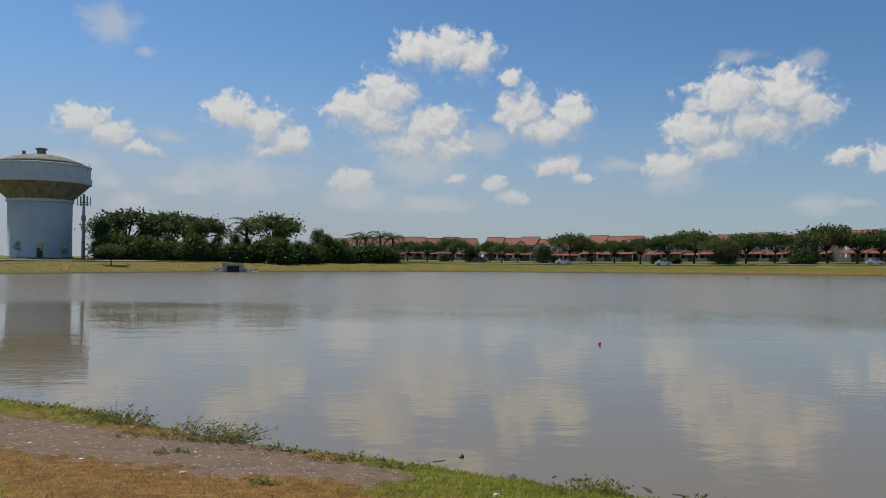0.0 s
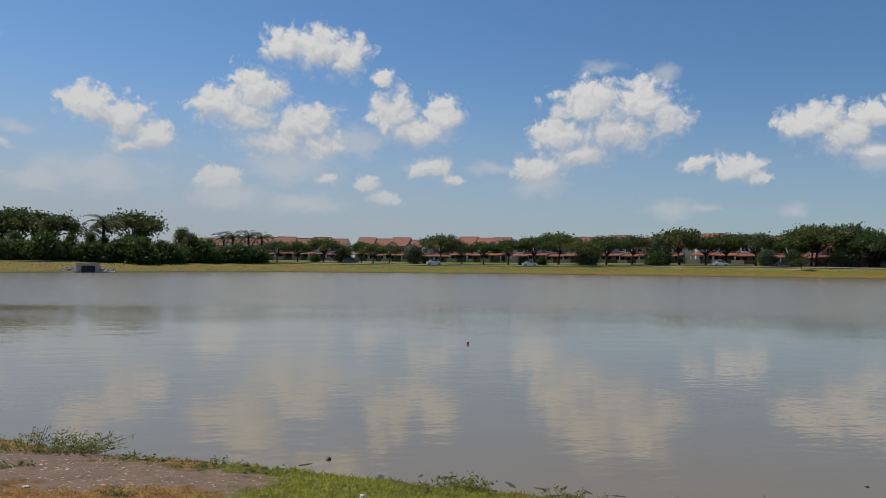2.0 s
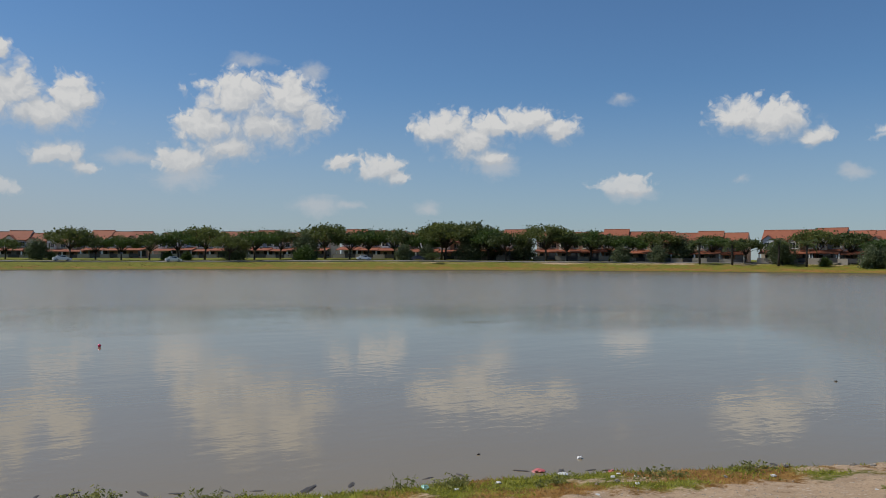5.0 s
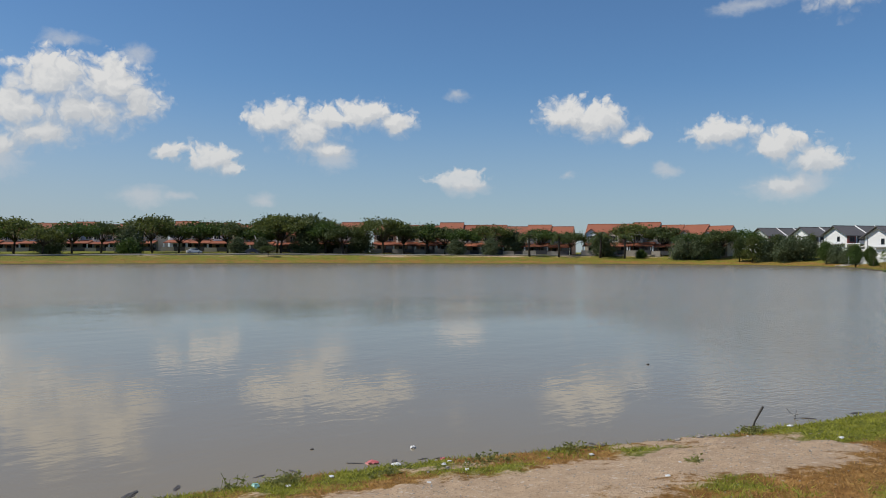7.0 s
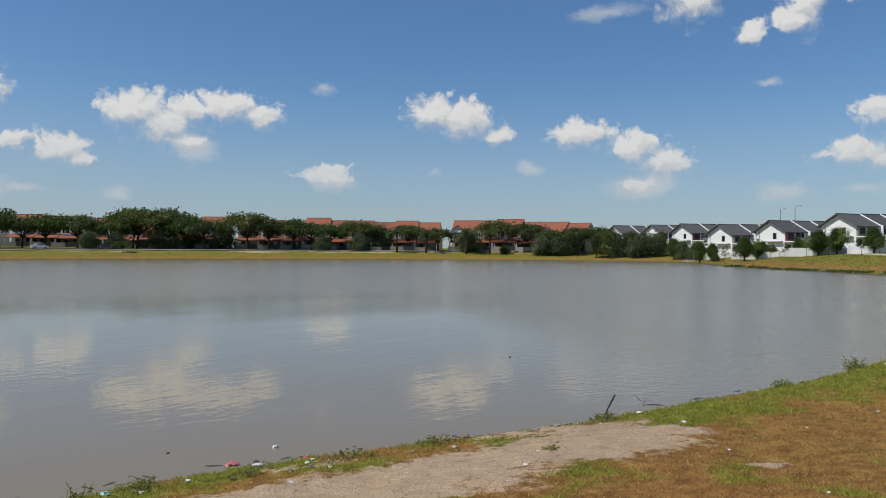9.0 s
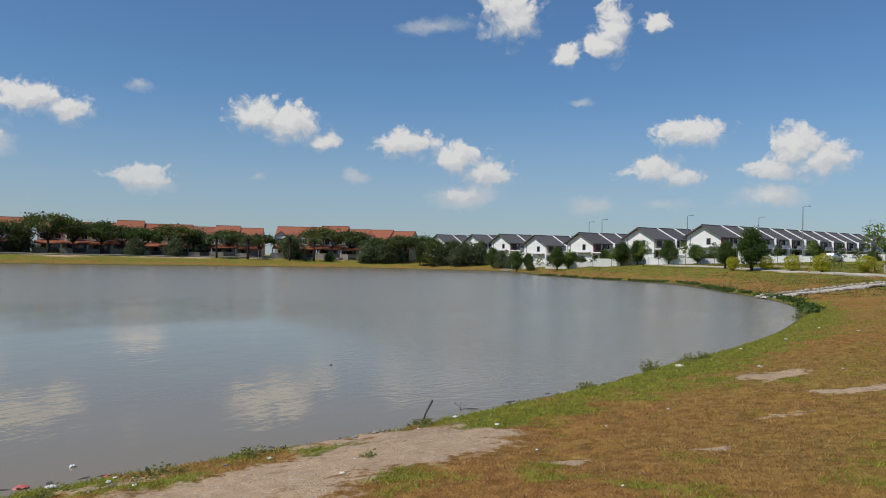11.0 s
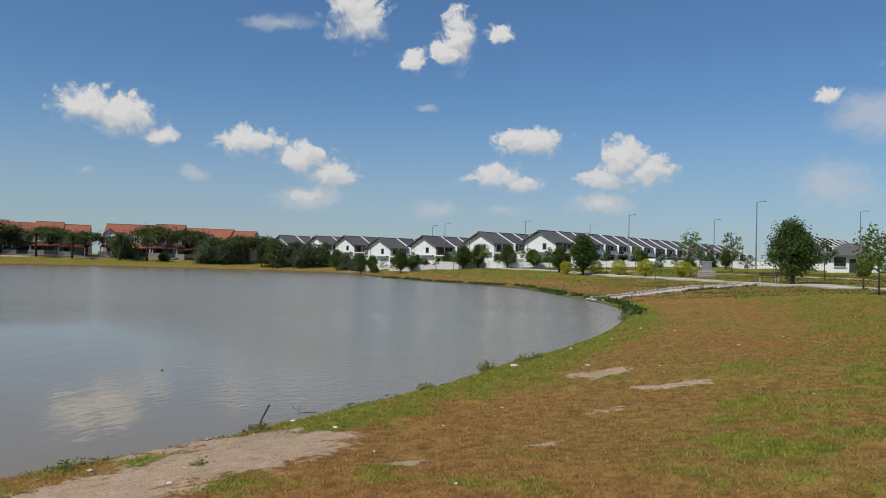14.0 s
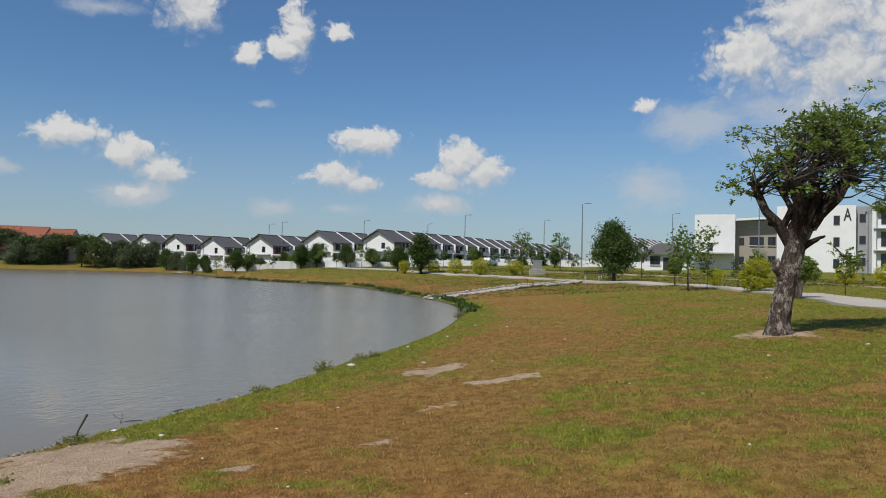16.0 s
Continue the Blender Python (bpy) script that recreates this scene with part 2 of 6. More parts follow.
def ground_height(x, y, gap=None):
    x, y = np.asarray(x, float).ravel(), np.asarray(y, float).ravel()
    d = shore_gap(x, y) if gap is None else gap
    far = np.hypot(x, y)
    land = np.interp(d, [0, 0.25, 3, 8.8, 13, 20, 26, 60, 140, 400], [0.0, 0.10, 0.42, 1.0, 1.25, 1.7, 2.0, 2.5, 2.9, 3.2])
    land = land * (1 + 0.34 * ease((x - 40) / 90) * ease((d - 4) / 14))
    land = land + 0.9 * ease((x - 120) / 50) * ease((70 - y) / 60) * ease((d - 25) / 30)
    rough = 0.035 * waves(x, y, 2.6, 1) + 0.012 * waves(x, y, 0.7, 2) + 0.07 * waves(x, y, 11, 3)
    edge = 0.022 * waves(x, y, 1.1, 5) + 0.012 * waves(x, y, 0.35, 6)
    land = land + rough * ease(d / 3) + edge * ease(d / 0.3) * ease((4 - d) / 3)
    bed = np.maximum(d * 0.22, -2.0) - 0.10 * ease(-d / 0.3)
    return np.where(d > 0, land, bed)


# ---------------------------------------------------------------- materials
def material(name, build):
    m = bpy.data.materials.new(name)
    m.use_nodes = True
    m.node_tree.nodes.clear()
    n = Nodes(m.node_tree)
    shader = build(n)
    m.node_tree.links.new(shader, m.node_tree.nodes.new("ShaderNodeOutputMaterial").inputs[0])
    return m


def surface(n, colour, rough=0.7, metal=0.0, normal=None, specular=0.5):
    inputs = {"Base Color": (*colour, 1) if isinstance(colour, tuple) else colour, "Roughness": rough, "Metallic": metal, "Specular IOR Level": specular}
    if normal is not None:
        inputs["Normal"] = normal
    return n.add("ShaderNodeBsdfPrincipled", inputs)


def bump(n, height, strength=0.4, distance=0.02):
    return n.add("ShaderNodeBump", {"Strength": strength, "Distance": distance, "Height": height})


def coords(n):
    return n.add("ShaderNodeTexCoord", out="Object")


def position(n):
    return n.add("ShaderNodeNewGeometry", out="Position")


def chance(n):
    return n.add("ShaderNodeObjectInfo", out="Random")


def plain(name, a, b, scale=3.0, rough=0.7, metal=0.0, relief=0.2, distance=0.01, spec=0.4):
    """Two-tone surface with broad stains and fine grain."""
    def build(n):
        p = coords(n)
        broad, fine = n.noise(p, scale, 5.0, 0.6), n.noise(p, scale * 14, 4.0, 0.6)
        fac = n.math("ADD", n.math("MULTIPLY", n.span(broad, 0.3, 0.7), 0.7), n.math("MULTIPLY", fine, 0.3))
        return surface(n, n.mix(fac, a, b), n.span(fine, 0.2, 0.8, rough - 0.12, min(rough + 0.12, 1.0)), metal, bump(n, fine, relief, distance), spec)
    return material(name, build)


def leafy(name, dark, light, glow=0.35):
    """Leaves: tint by leaf and by tree, some light let through."""
    def build(n):
        isle = n.add("ShaderNodeNewGeometry", out="Random Per Island")
        fac = n.math("ADD", n.math("MULTIPLY", isle, 0.65), n.math("MULTIPLY", chance(n), 0.35))
        col = n.mix(fac, dark, light)
        a = surface(n, col, 0.55, 0.0, None, 0.3)
        b = n.add("ShaderNodeBsdfTranslucent", {"Color": n.mix(0.5, col, light)})
        m = n.t.nodes.new("ShaderNodeMixShader")
        m.inputs[0].default_value = glow
        n.t.links.new(a, m.inputs[1])
        n.t.links.new(b, m.inputs[2])
        return m.outputs[0]
    return material(name, build)


def ground_look(n):
    p = position(n)
    gap = n.add("ShaderNodeAttribute", out="Fac")
    gap.node.attribute_name = "gap"
    bare = n.add("ShaderNodeAttribute", out="Fac")
    bare.node.attribute_name = "bare"
    broad, mid, fine, grain = n.noise(p, 0.09, 4.0), n.noise(p, 0.55, 5.0, 0.6), n.noise(p, 5.0, 5.0, 0.65), n.noise(p, 38.0, 3.0, 0.7)
    lushness = n.add("ShaderNodeAttribute", out="Fac")
    lushness.node.attribute_name = "lush"
    tuft = n.span(fine, 0.28, 0.72)
    fleck = n.noise(p, 16.0, 5.0, 0.8)
    green = n.mix(tuft, (0.085, 0.095, 0.010), (0.26, 0.25, 0.032))
    dry = n.mix(tuft, (0.165, 0.074, 0.016), (0.42, 0.228, 0.065))
    dry = n.mix(n.span(broad, 0.4, 0.62, 0.0, 0.5), dry, n.mix(tuft, (0.14, 0.11, 0.018), (0.34, 0.26, 0.06)))
    lush = n.span(n.math("ADD", lushness, n.math("ADD", n.math("MULTIPLY", n.math("SUBTRACT", mid, 0.5), 0.8), n.math("ADD", n.math("MULTIPLY", n.math("SUBTRACT", fine, 0.5), 1.1), n.math("MULTIPLY", n.math("SUBTRACT", fleck, 0.5), 1.3)))), 0.28, 0.7)
    turf = n.mix(lush, dry, green)
    turf = n.mix(n.span(fleck, 0.58, 0.74, 0.0, 0.6), turf, (0.40, 0.30, 0.16))
    turf = n.mix(n.span(fleck, 0.44, 0.3, 0.0, 0.6), turf, n.mix(lush, (0.075, 0.036, 0.014), (0.03, 0.05, 0.008)))
    turf = n.mix(n.span(grain, 0.45, 0.75, 0.0, 0.55), turf, n.mix(lush, (0.09, 0.05, 0.022), (0.035, 0.06, 0.012)))
    cut = n.t.nodes.new("ShaderNodeSeparateXYZ")
    n.t.links.new(p, cut.inputs[0])
    pale = n.mix(fine, (0.32, 0.215, 0.13), (0.62, 0.455, 0.30))
    ruddy = n.mix(fine, (0.15, 0.092, 0.058), (0.34, 0.235, 0.16))
    soil = n.mix(n.span(cut.outputs[0], -1.0, 3.5), ruddy, pale)
    soil = n.mix(n.span(mid, 0.48, 0.72, 0.0, 0.45), soil, n.mix(fine, (0.155, 0.10, 0.066), (0.29, 0.20, 0.135)))
    soil = n.mix(n.span(grain, 0.52, 0.7, 0.0, 0.7), soil, (0.17, 0.11, 0.075))
    soil = n.mix(n.span(n.noise(p, 17.0, 2.0), 0.62, 0.69), soil, (0.55, 0.46, 0.36))
    soil = n.mix(n.span(n.noise(p, 7.0, 4.0, 0.75), 0.40, 0.30, 0.0, 0.75), soil, (0.12, 0.085, 0.045))
    bald = n.span(n.math("ADD", bare, n.math("ADD", n.math("MULTIPLY", n.math("SUBTRACT", fine, 0.5), 1.3), n.math("MULTIPLY", n.math("SUBTRACT", fleck, 0.5), 0.9))), 0.38, 0.66)
    col = n.mix(bald, turf, soil)
    mud = n.mix(fine, (0.06, 0.05, 0.04), (0.12, 0.10, 0.075))
    wet = n.math("SUBTRACT", gap, n.span(n.vec("LENGTH", p), 60.0, 150.0, 0.0, 0.75))
    col = n.mix(n.span(n.math("ADD", wet, n.math("MULTIPLY", n.math("SUBTRACT", fine, 0.5), 0.5)), 0.30, 0.05), col, mud)
    return surface(n, col, 0.9, 0.0, bump(n, n.math("ADD", grain, n.math("MULTIPLY", fine, 1.2)), 0.85, 0.045), 0.15)


def water_look(n):
    p = position(n)
    # a breeze ruffles the open water; the lee of the near bank is calmer
    far = n.vec("LENGTH", n.vec("MULTIPLY", n.vec("SUBTRACT", p, (-6.0, 0.0, 0.0)), (1.0, 1.0, 0.0)))
    patch = n.noise(n.vec("MULTIPLY", p, (0.5, 1.0, 1.0)), 0.05, 3.0, 0.5)
    gust = n.span(n.math("ADD", far, n.math("MULTIPLY", n.math("SUBTRACT", patch, 0.5), 60.0)), 30.0, 58.0)
    # the east end lies open to the wind
    lee = n.vec("DOT_PRODUCT", p, (1.0, -1.35, 0.0))
    east = n.span(n.math("ADD", lee, n.math("MULTIPLY", n.math("SUBTRACT", patch, 0.5), 14.0)), -2.0, 13.0, 0.0, 0.72)
    gust = n.math("MAXIMUM", gust, east)
    r1 = n.noise(n.vec("MULTIPLY", p, (0.6, 1.0, 1.0)), 4.2, 2.0, 0.5)
    r2 = n.noise(n.vec("MULTIPLY", p, (0.75, 1.0, 1.0)), 10.0, 3.0, 0.6)
    swell = n.noise(n.vec("MULTIPLY", p, (0.4, 1.0, 1.0)), 0.7, 2.0, 0.5)
    h = n.math("ADD", n.math("MULTIPLY", r1, n.span(gust, 0.0, 1.0, 0.0034, 0.026)), n.math("MULTIPLY", r2, n.span(gust, 0.0, 1.0, 0.0006, 0.012)))
    h = n.math("ADD", h, n.math("MULTIPLY", swell, 0.009))
    silt = n.mix(n.noise(p, 0.04, 3.0), (0.212, 0.168, 0.102), (0.242, 0.194, 0.120))
    bs = surface(n, silt, n.span(gust, 0.0, 1.0, 0.025, 0.2), 0.0, n.add("ShaderNodeBump", {"Strength": 1.0, "Distance": 1.0, "Height": h}), 0.3)
    bs.node.inputs["IOR"].default_value = 1.33
    return bs


def tiles_look(a, b, course, stagger):
    """Roof tiles: courses down the slope, by height and length along the roof."""
    def build(n):
        p = coords(n)
        s = n.t.nodes.new("ShaderNodeSeparateXYZ")
        n.t.links.new(p, s.inputs[0])
        row = n.math("FRACT", n.math("DIVIDE", s.outputs[2], course))
        col = n.math("FRACT", n.math("DIVIDE", s.outputs[0], stagger))
        broad, fine = n.noise(p, 0.7, 5.0, 0.6), n.noise(p, 9.0, 3.0)
        c = n.mix(n.math("ADD", n.math("MULTIPLY", broad, 0.6), n.math("MULTIPLY", chance(n), 0.4)), a, b)
        c = n.mix(n.math("MULTIPLY", n.span(row, 0.16, 0.0), 0.5), c, tuple(v * 0.4 for v in a))
        h = n.math("ADD", n.math("MULTIPLY", row, -0.5), n.math("ADD", n.math("MULTIPLY", n.math("SINE", n.math("MULTIPLY", col, 6.283)), 0.25), n.math("MULTIPLY", fine, 0.3)))
        return surface(n, c, 0.7, 0.0, bump(n, h, 0.6, 0.04), 0.3)
    return build


def tower_look(n):
    p = coords(n)
    s = n.t.nodes.new("ShaderNodeSeparateXYZ")
    n.t.links.new(p, s.inputs[0])
    streak = n.noise(n.vec("MULTIPLY", p, (1.0, 1.0, 0.08)), 0.9, 5.0, 0.65)
    broad = n.noise(p, 0.14, 4.0, 0.6)
    col = n.mix(n.span(streak, 0.35, 0.72), (0.60, 0.63, 0.68), (0.54, 0.56, 0.59))
    col = n.mix(n.span(broad, 0.45, 0.75, 0.0, 0.5), col, (0.52, 0.53, 0.54))
    return surface(n, col, 0.8, 0.0, bump(n, streak, 0.15, 0.05), 0.3)


def stained_look(n):
    p = coords(n)
    streak = n.noise(n.vec("MULTIPLY", p, (1.0, 1.0, 0.12)), 0.8, 6.0, 0.68)
    broad = n.noise(p, 0.3, 4.0, 0.6)
    col = n.mix(n.span(streak, 0.3, 0.7), (0.34, 0.31, 0.25), (0.16, 0.14, 0.105))
    col = n.mix(n.span(broad, 0.5, 0.75, 0.0, 0.5), col, (0.22, 0.16, 0.11))
    return surface(n, col, 0.85, 0.0, bump(n, streak, 0.2, 0.05), 0.2)


def bark_look(a, b):
    def build(n):
        p = coords(n)
        ridge = n.noise(n.vec("MULTIPLY", p, (1.0, 1.0, 0.3)), 9.0, 5.0, 0.65)
        broad = n.noise(p, 2.2, 4.0, 0.6)
        col = n.mix(n.span(ridge, 0.35, 0.68), a, b)
        col = n.mix(n.span(broad, 0.5, 0.7, 0.0, 0.6), col, tuple(min(1.0, v * 1.5) for v in b))
        return surface(n, col, 0.9, 0.0, bump(n, ridge, 0.9, 0.05), 0.15)
    return build


def flaking_look(pale, deep, rust, share):
    """Old bark: pale plates that flake off a dark bed, rusty where it was sawn."""
    def build(n):
        p = coords(n)
        plates = n.t.nodes.new("ShaderNodeTexVoronoi")
        plates.feature = "DISTANCE_TO_EDGE"
        n.put(plates.inputs["Vector"], n.vec("ADD", n.vec("MULTIPLY", p, (1.0, 1.0, 0.55)), n.vec("MULTIPLY", n.add("ShaderNodeTexNoise", {"Vector": p, "Scale": 7.0, "Detail": 4.0}, out="Color"), (0.16, 0.16, 0.16))))
        plates.inputs["Scale"].default_value = 13.0
        crack = n.span(plates.outputs["Distance"], 0.0, 0.12)
        ridge = n.noise(n.vec("MULTIPLY", p, (1.0, 1.0, 0.4)), 11.0, 5.0, 0.7)
        broad = n.noise(p, 3.4, 4.0, 0.65)
        peel = n.span(n.math("ADD", broad, n.math("MULTIPLY", n.math("SUBTRACT", ridge, 0.5), 0.7)), share, share + 0.12)
        col = n.mix(peel, n.mix(ridge, deep, tuple(v * 2.2 for v in deep)), n.mix(ridge, tuple(v * 0.6 for v in pale), pale))
        col = n.mix(n.span(n.noise(p, 2.0, 3.0), 0.60, 0.70, 0.0, 0.7), col, rust)
        col = n.mix(n.math("MULTIPLY", n.math("SUBTRACT", 1.0, crack), 0.7), col, tuple(v * 0.5 for v in deep))
        return surface(n, col, 0.92, 0.0, bump(n, n.math("ADD", n.math("MULTIPLY", crack, 0.6), ridge), 1.0, 0.06), 0.12)
    return build


def glass_look(n):
    return surface(n, (0.02, 0.025, 0.03), 0.06, 0.0, None, 0.7)


M = {
    "ground": material("turf_and_soil", ground_look),
    "water": material("silty_water", water_look),
    "tower": material("weathered_white_paint", tower_look),
    "stained": material("stained_concrete", stained_look),
    "red_tile": material("terracotta_tiles", tiles_look((0.21, 0.066, 0.036), (0.35, 0.125, 0.066), 0.32, 0.3)),
    "grey_tile": material("grey_concrete_tiles", tiles_look((0.075, 0.072, 0.075), (0.13, 0.122, 0.12), 0.32, 0.3)),
    "white": plain("white_render", (0.78, 0.78, 0.76), (0.70, 0.70, 0.68), 0.5, 0.75),
    "cream": plain("cream_render", (0.56, 0.48, 0.38), (0.47, 0.40, 0.32), 0.5, 0.8),
    "pink": plain("pinkish_render", (0.52, 0.36, 0.29), (0.44, 0.30, 0.24), 0.5, 0.8),
    "bluish": plain("pale_blue_render", (0.42, 0.46, 0.54), (0.36, 0.40, 0.47), 0.5, 0.8),
    "taupe": plain("taupe_render", (0.34, 0.30, 0.25), (0.29, 0.26, 0.22), 0.5, 0.8),
    "grey": plain("grey_and_shaded_render", (0.33, 0.33, 0.33), (0.27, 0.27, 0.275), 0.5, 0.8),
    "maroon": plain("maroon_panel", (0.22, 0.07, 0.065), (0.17, 0.055, 0.05), 0.8, 0.7),
    "teal": plain("teal_panel", (0.10, 0.25, 0.29), (0.08, 0.2, 0.24), 0.8, 0.6),
    "dark": plain("dark_frame_and_bore_shade", (0.035, 0.035, 0.04), (0.05, 0.05, 0.05), 1.0, 0.5),
    "glass": material("window_glass", glass_look),
    "concrete": plain("path_concrete", (0.50, 0.45, 0.38), (0.40, 0.36, 0.30), 0.7, 0.9, 0.0, 0.5, 0.02, 0.2),
    "asphalt": plain("worn_asphalt", (0.20, 0.185, 0.165), (0.26, 0.24, 0.21), 0.4, 0.9, 0.0, 0.5, 0.02, 0.2),
    "stone": plain("pale_rubble", (0.44, 0.40, 0.34), (0.28, 0.255, 0.22), 2.0, 0.9, 0.0, 0.6, 0.03, 0.2),
    "metal": plain("galvanised_steel", (0.36, 0.37, 0.38), (0.28, 0.29, 0.30), 2.0, 0.45, 0.7),
    "bark": material("grey_brown_bark", bark_look((0.075, 0.06, 0.05), (0.25, 0.21, 0.175))),
    "old_bark": material("flaking_grey_bark", flaking_look((0.42, 0.36, 0.30), (0.07, 0.052, 0.042), (0.20, 0.085, 0.045), 0.47)),
    "limb_bark": material("weathered_dark_bark", flaking_look((0.20, 0.16, 0.13), (0.035, 0.027, 0.022), (0.16, 0.065, 0.035), 0.56)),
    "dark_bark": material("dark_bark", bark_look((0.035, 0.028, 0.022), (0.09, 0.075, 0.06))),
    "leaf_dark": leafy("deep_green_leaves", (0.03, 0.05, 0.015), (0.11, 0.138, 0.04), 0.4),
    "leaf_mid": leafy("mid_green_leaves", (0.028, 0.06, 0.012), (0.10, 0.15, 0.03), 0.35),
    "leaf_far": leafy("olive_green_leaves", (0.05, 0.068, 0.016), (0.15, 0.175, 0.045), 0.4),
    "leaf_light": leafy("fresh_green_leaves", (0.075, 0.13, 0.02), (0.22, 0.29, 0.055), 0.45),
    "leaf_gold": leafy("yellow_green_leaves", (0.26, 0.28, 0.02), (0.60, 0.56, 0.06), 0.5),
    "leaf_silver": leafy("dusty_green_leaves", (0.05, 0.075, 0.03), (0.15, 0.18, 0.09), 0.35),
    "weed": leafy("olive_weed_stems", (0.11, 0.13, 0.03), (0.34, 0.33, 0.11), 0.45),
    "grass": leafy("grass_blades", (0.085, 0.105, 0.010), (0.46, 0.45, 0.062), 0.5),
    "bank_grass": leafy("rough_bank_grass", (0.068, 0.058, 0.014), (0.145, 0.12, 0.03), 0.35),
    "straw": leafy("dry_grass_blades", (0.18, 0.076, 0.017), (0.66, 0.40, 0.14), 0.45),
}


# ---------------------------------------------------------------- mesh helpers
class Shape:
    """Gathers vertices and faces, part by part."""

    def __init__(self):
        self.v, self.f, self.n = [], [], 0

    def add(self, verts, faces):
        verts = np.asarray(verts, float).reshape(-1, 3)
        self.v.append(verts)
        self.f += [tuple(i + self.n for i in face) for face in faces]
        self.n += len(verts)
        return self

    def box(self, x0, x1, y0, y1, z0, z1, bevel=0.0):
        b = min(bevel, (x1 - x0) / 3, (y1 - y0) / 3)
        if b > 0:
            ring = [(x0 + b, y0), (x1 - b, y0), (x1, y0 + b), (x1, y1 - b), (x1 - b, y1), (x0 + b, y1), (x0, y1 - b), (x0, y0 + b)]
        else:
            ring = [(x0, y0), (x1, y0), (x1, y1), (x0, y1)]
        return self.prism(ring, z0, z1)

    def prism(self, ring, z0, z1):
        k = len(ring)
        v = [(x, y, z0) for x, y in ring] + [(x, y, z1) for x, y in ring]
        f = [tuple(range(k - 1, -1, -1)), tuple(range(k, 2 * k))] + [(i, (i + 1) % k, k + (i + 1) % k, k + i) for i in range(k)]
        return self.add(v, f)

    def slab(self, ring, drop):
        """A flat piece from its upper outline (x, y, z), with a thickness straight down."""
        k = len(ring)
        v = list(ring) + [(x, y, z - drop) for x, y, z in ring]
        f = [tuple(range(k)), tuple(range(2 * k - 1, k - 1, -1))] + [(k + i, k + (i + 1) % k, (i + 1) % k, i) for i in range(k)]
        return self.add(v, f)

    def lathe(self, profile, sides=32, cap=True):
        k = len(profile)
        v = [(r * math.cos(a), r * math.sin(a), z) for r, z in profile for a in np.arange(sides) * 2 * PI / sides]
        f = [(i * sides + j, i * sides + (j + 1) % sides, (i + 1) * sides + (j + 1) % sides, (i + 1) * sides + j) for i in range(k - 1) for j in range(sides)]
        if cap:
            f += [tuple(range(sides - 1, -1, -1)), tuple((k - 1) * sides + j for j in range(sides))]
        return self.add(v, f)

    def tube(self, points, radii, sides=6, lumps=0.0, rng=None):
        p = [Vector(q) for q in points]
        v, side = [], Vector((1, 0.13, 0.07))
        for i, q in enumerate(p):
            way = (p[min(i + 1, len(p) - 1)] - p[max(i - 1, 0)]).normalized()
            side = (side - way * side.dot(way))
            if side.length < 1e-4:
                side = way.orthogonal()
            side.normalize()
            up = way.cross(side)
            for j in range(sides):
                a = 2 * PI * j / sides
                r = radii[i] * (1 + (lumps * rng.uniform(-1, 1) if lumps else 0))
                v.append(q + side * (r * math.cos(a)) + up * (r * math.sin(a)))
        f = [(i * sides + j, i * sides + (j + 1) % sides, (i + 1) * sides + (j + 1) % sides, (i + 1) * sides + j) for i in range(len(p) - 1) for j in range(sides)]
        f += [tuple(range(sides - 1, -1, -1)), tuple((len(p) - 1) * sides + j for j in range(sides))]
        return self.add([tuple(q) for q in v], f)

    def leaves(self, centres, size, rng, flat=0.0, long=1.7):
        """A small pointed leaf of four corners at each centre."""
        c = np.asarray(centres, float)
        k = len(c)
        a = rng.normal(size=(k, 3))
        a[:, 2] *= 1 - flat
        a /= np.linalg.norm(a, axis=1)[:, None]
        b = rng.normal(size=(k, 3))
        b -= a * (a * b).sum(1)[:, None]
        b /= np.linalg.norm(b, axis=1)[:, None]
        s = size * rng.uniform(0.6, 1.4, (k, 1))
        v = np.stack([c - a * s * long / 2, c + b * s / 2, c + a * s * long / 2, c - b * s / 2], 1).reshape(-1, 3)
        i = np.arange(k)[:, None] * 4 + np.arange(4)
        self.v.append(v)
        self.f += [tuple(q) for q in (i + self.n).tolist()]
        self.n += len(v)
        return self

    def mesh(self, name, smooth=False):
        me = bpy.data.meshes.new(name)
        me.from_pydata(np.concatenate(self.v).tolist(), [], self.f)
        if smooth:
            me.polygons.foreach_set("use_smooth", [True] * len(me.polygons))
        me.update()
        return me


def part(name, shape, mat, parent=None, label="", smooth=False, m=None):
    ob = new(name, shape.mesh(name, smooth) if isinstance(shape, Shape) else shape)
    if not ob.data.materials:
        ob.data.materials.append(M[mat])
    ob.parent = parent
    if m is not None:
        ob.matrix_basis = m
    return tagged(ob, label)


def thing(name, label, category, group="", m=None):
    ob = new(name)
    ob.empty_display_size = 0.3
    if m is not None:
        ob.matrix_basis = m
    return tagged(ob, label, category, group)


def on_ground(x, y):
    return float(ground_height([x], [y])[0])


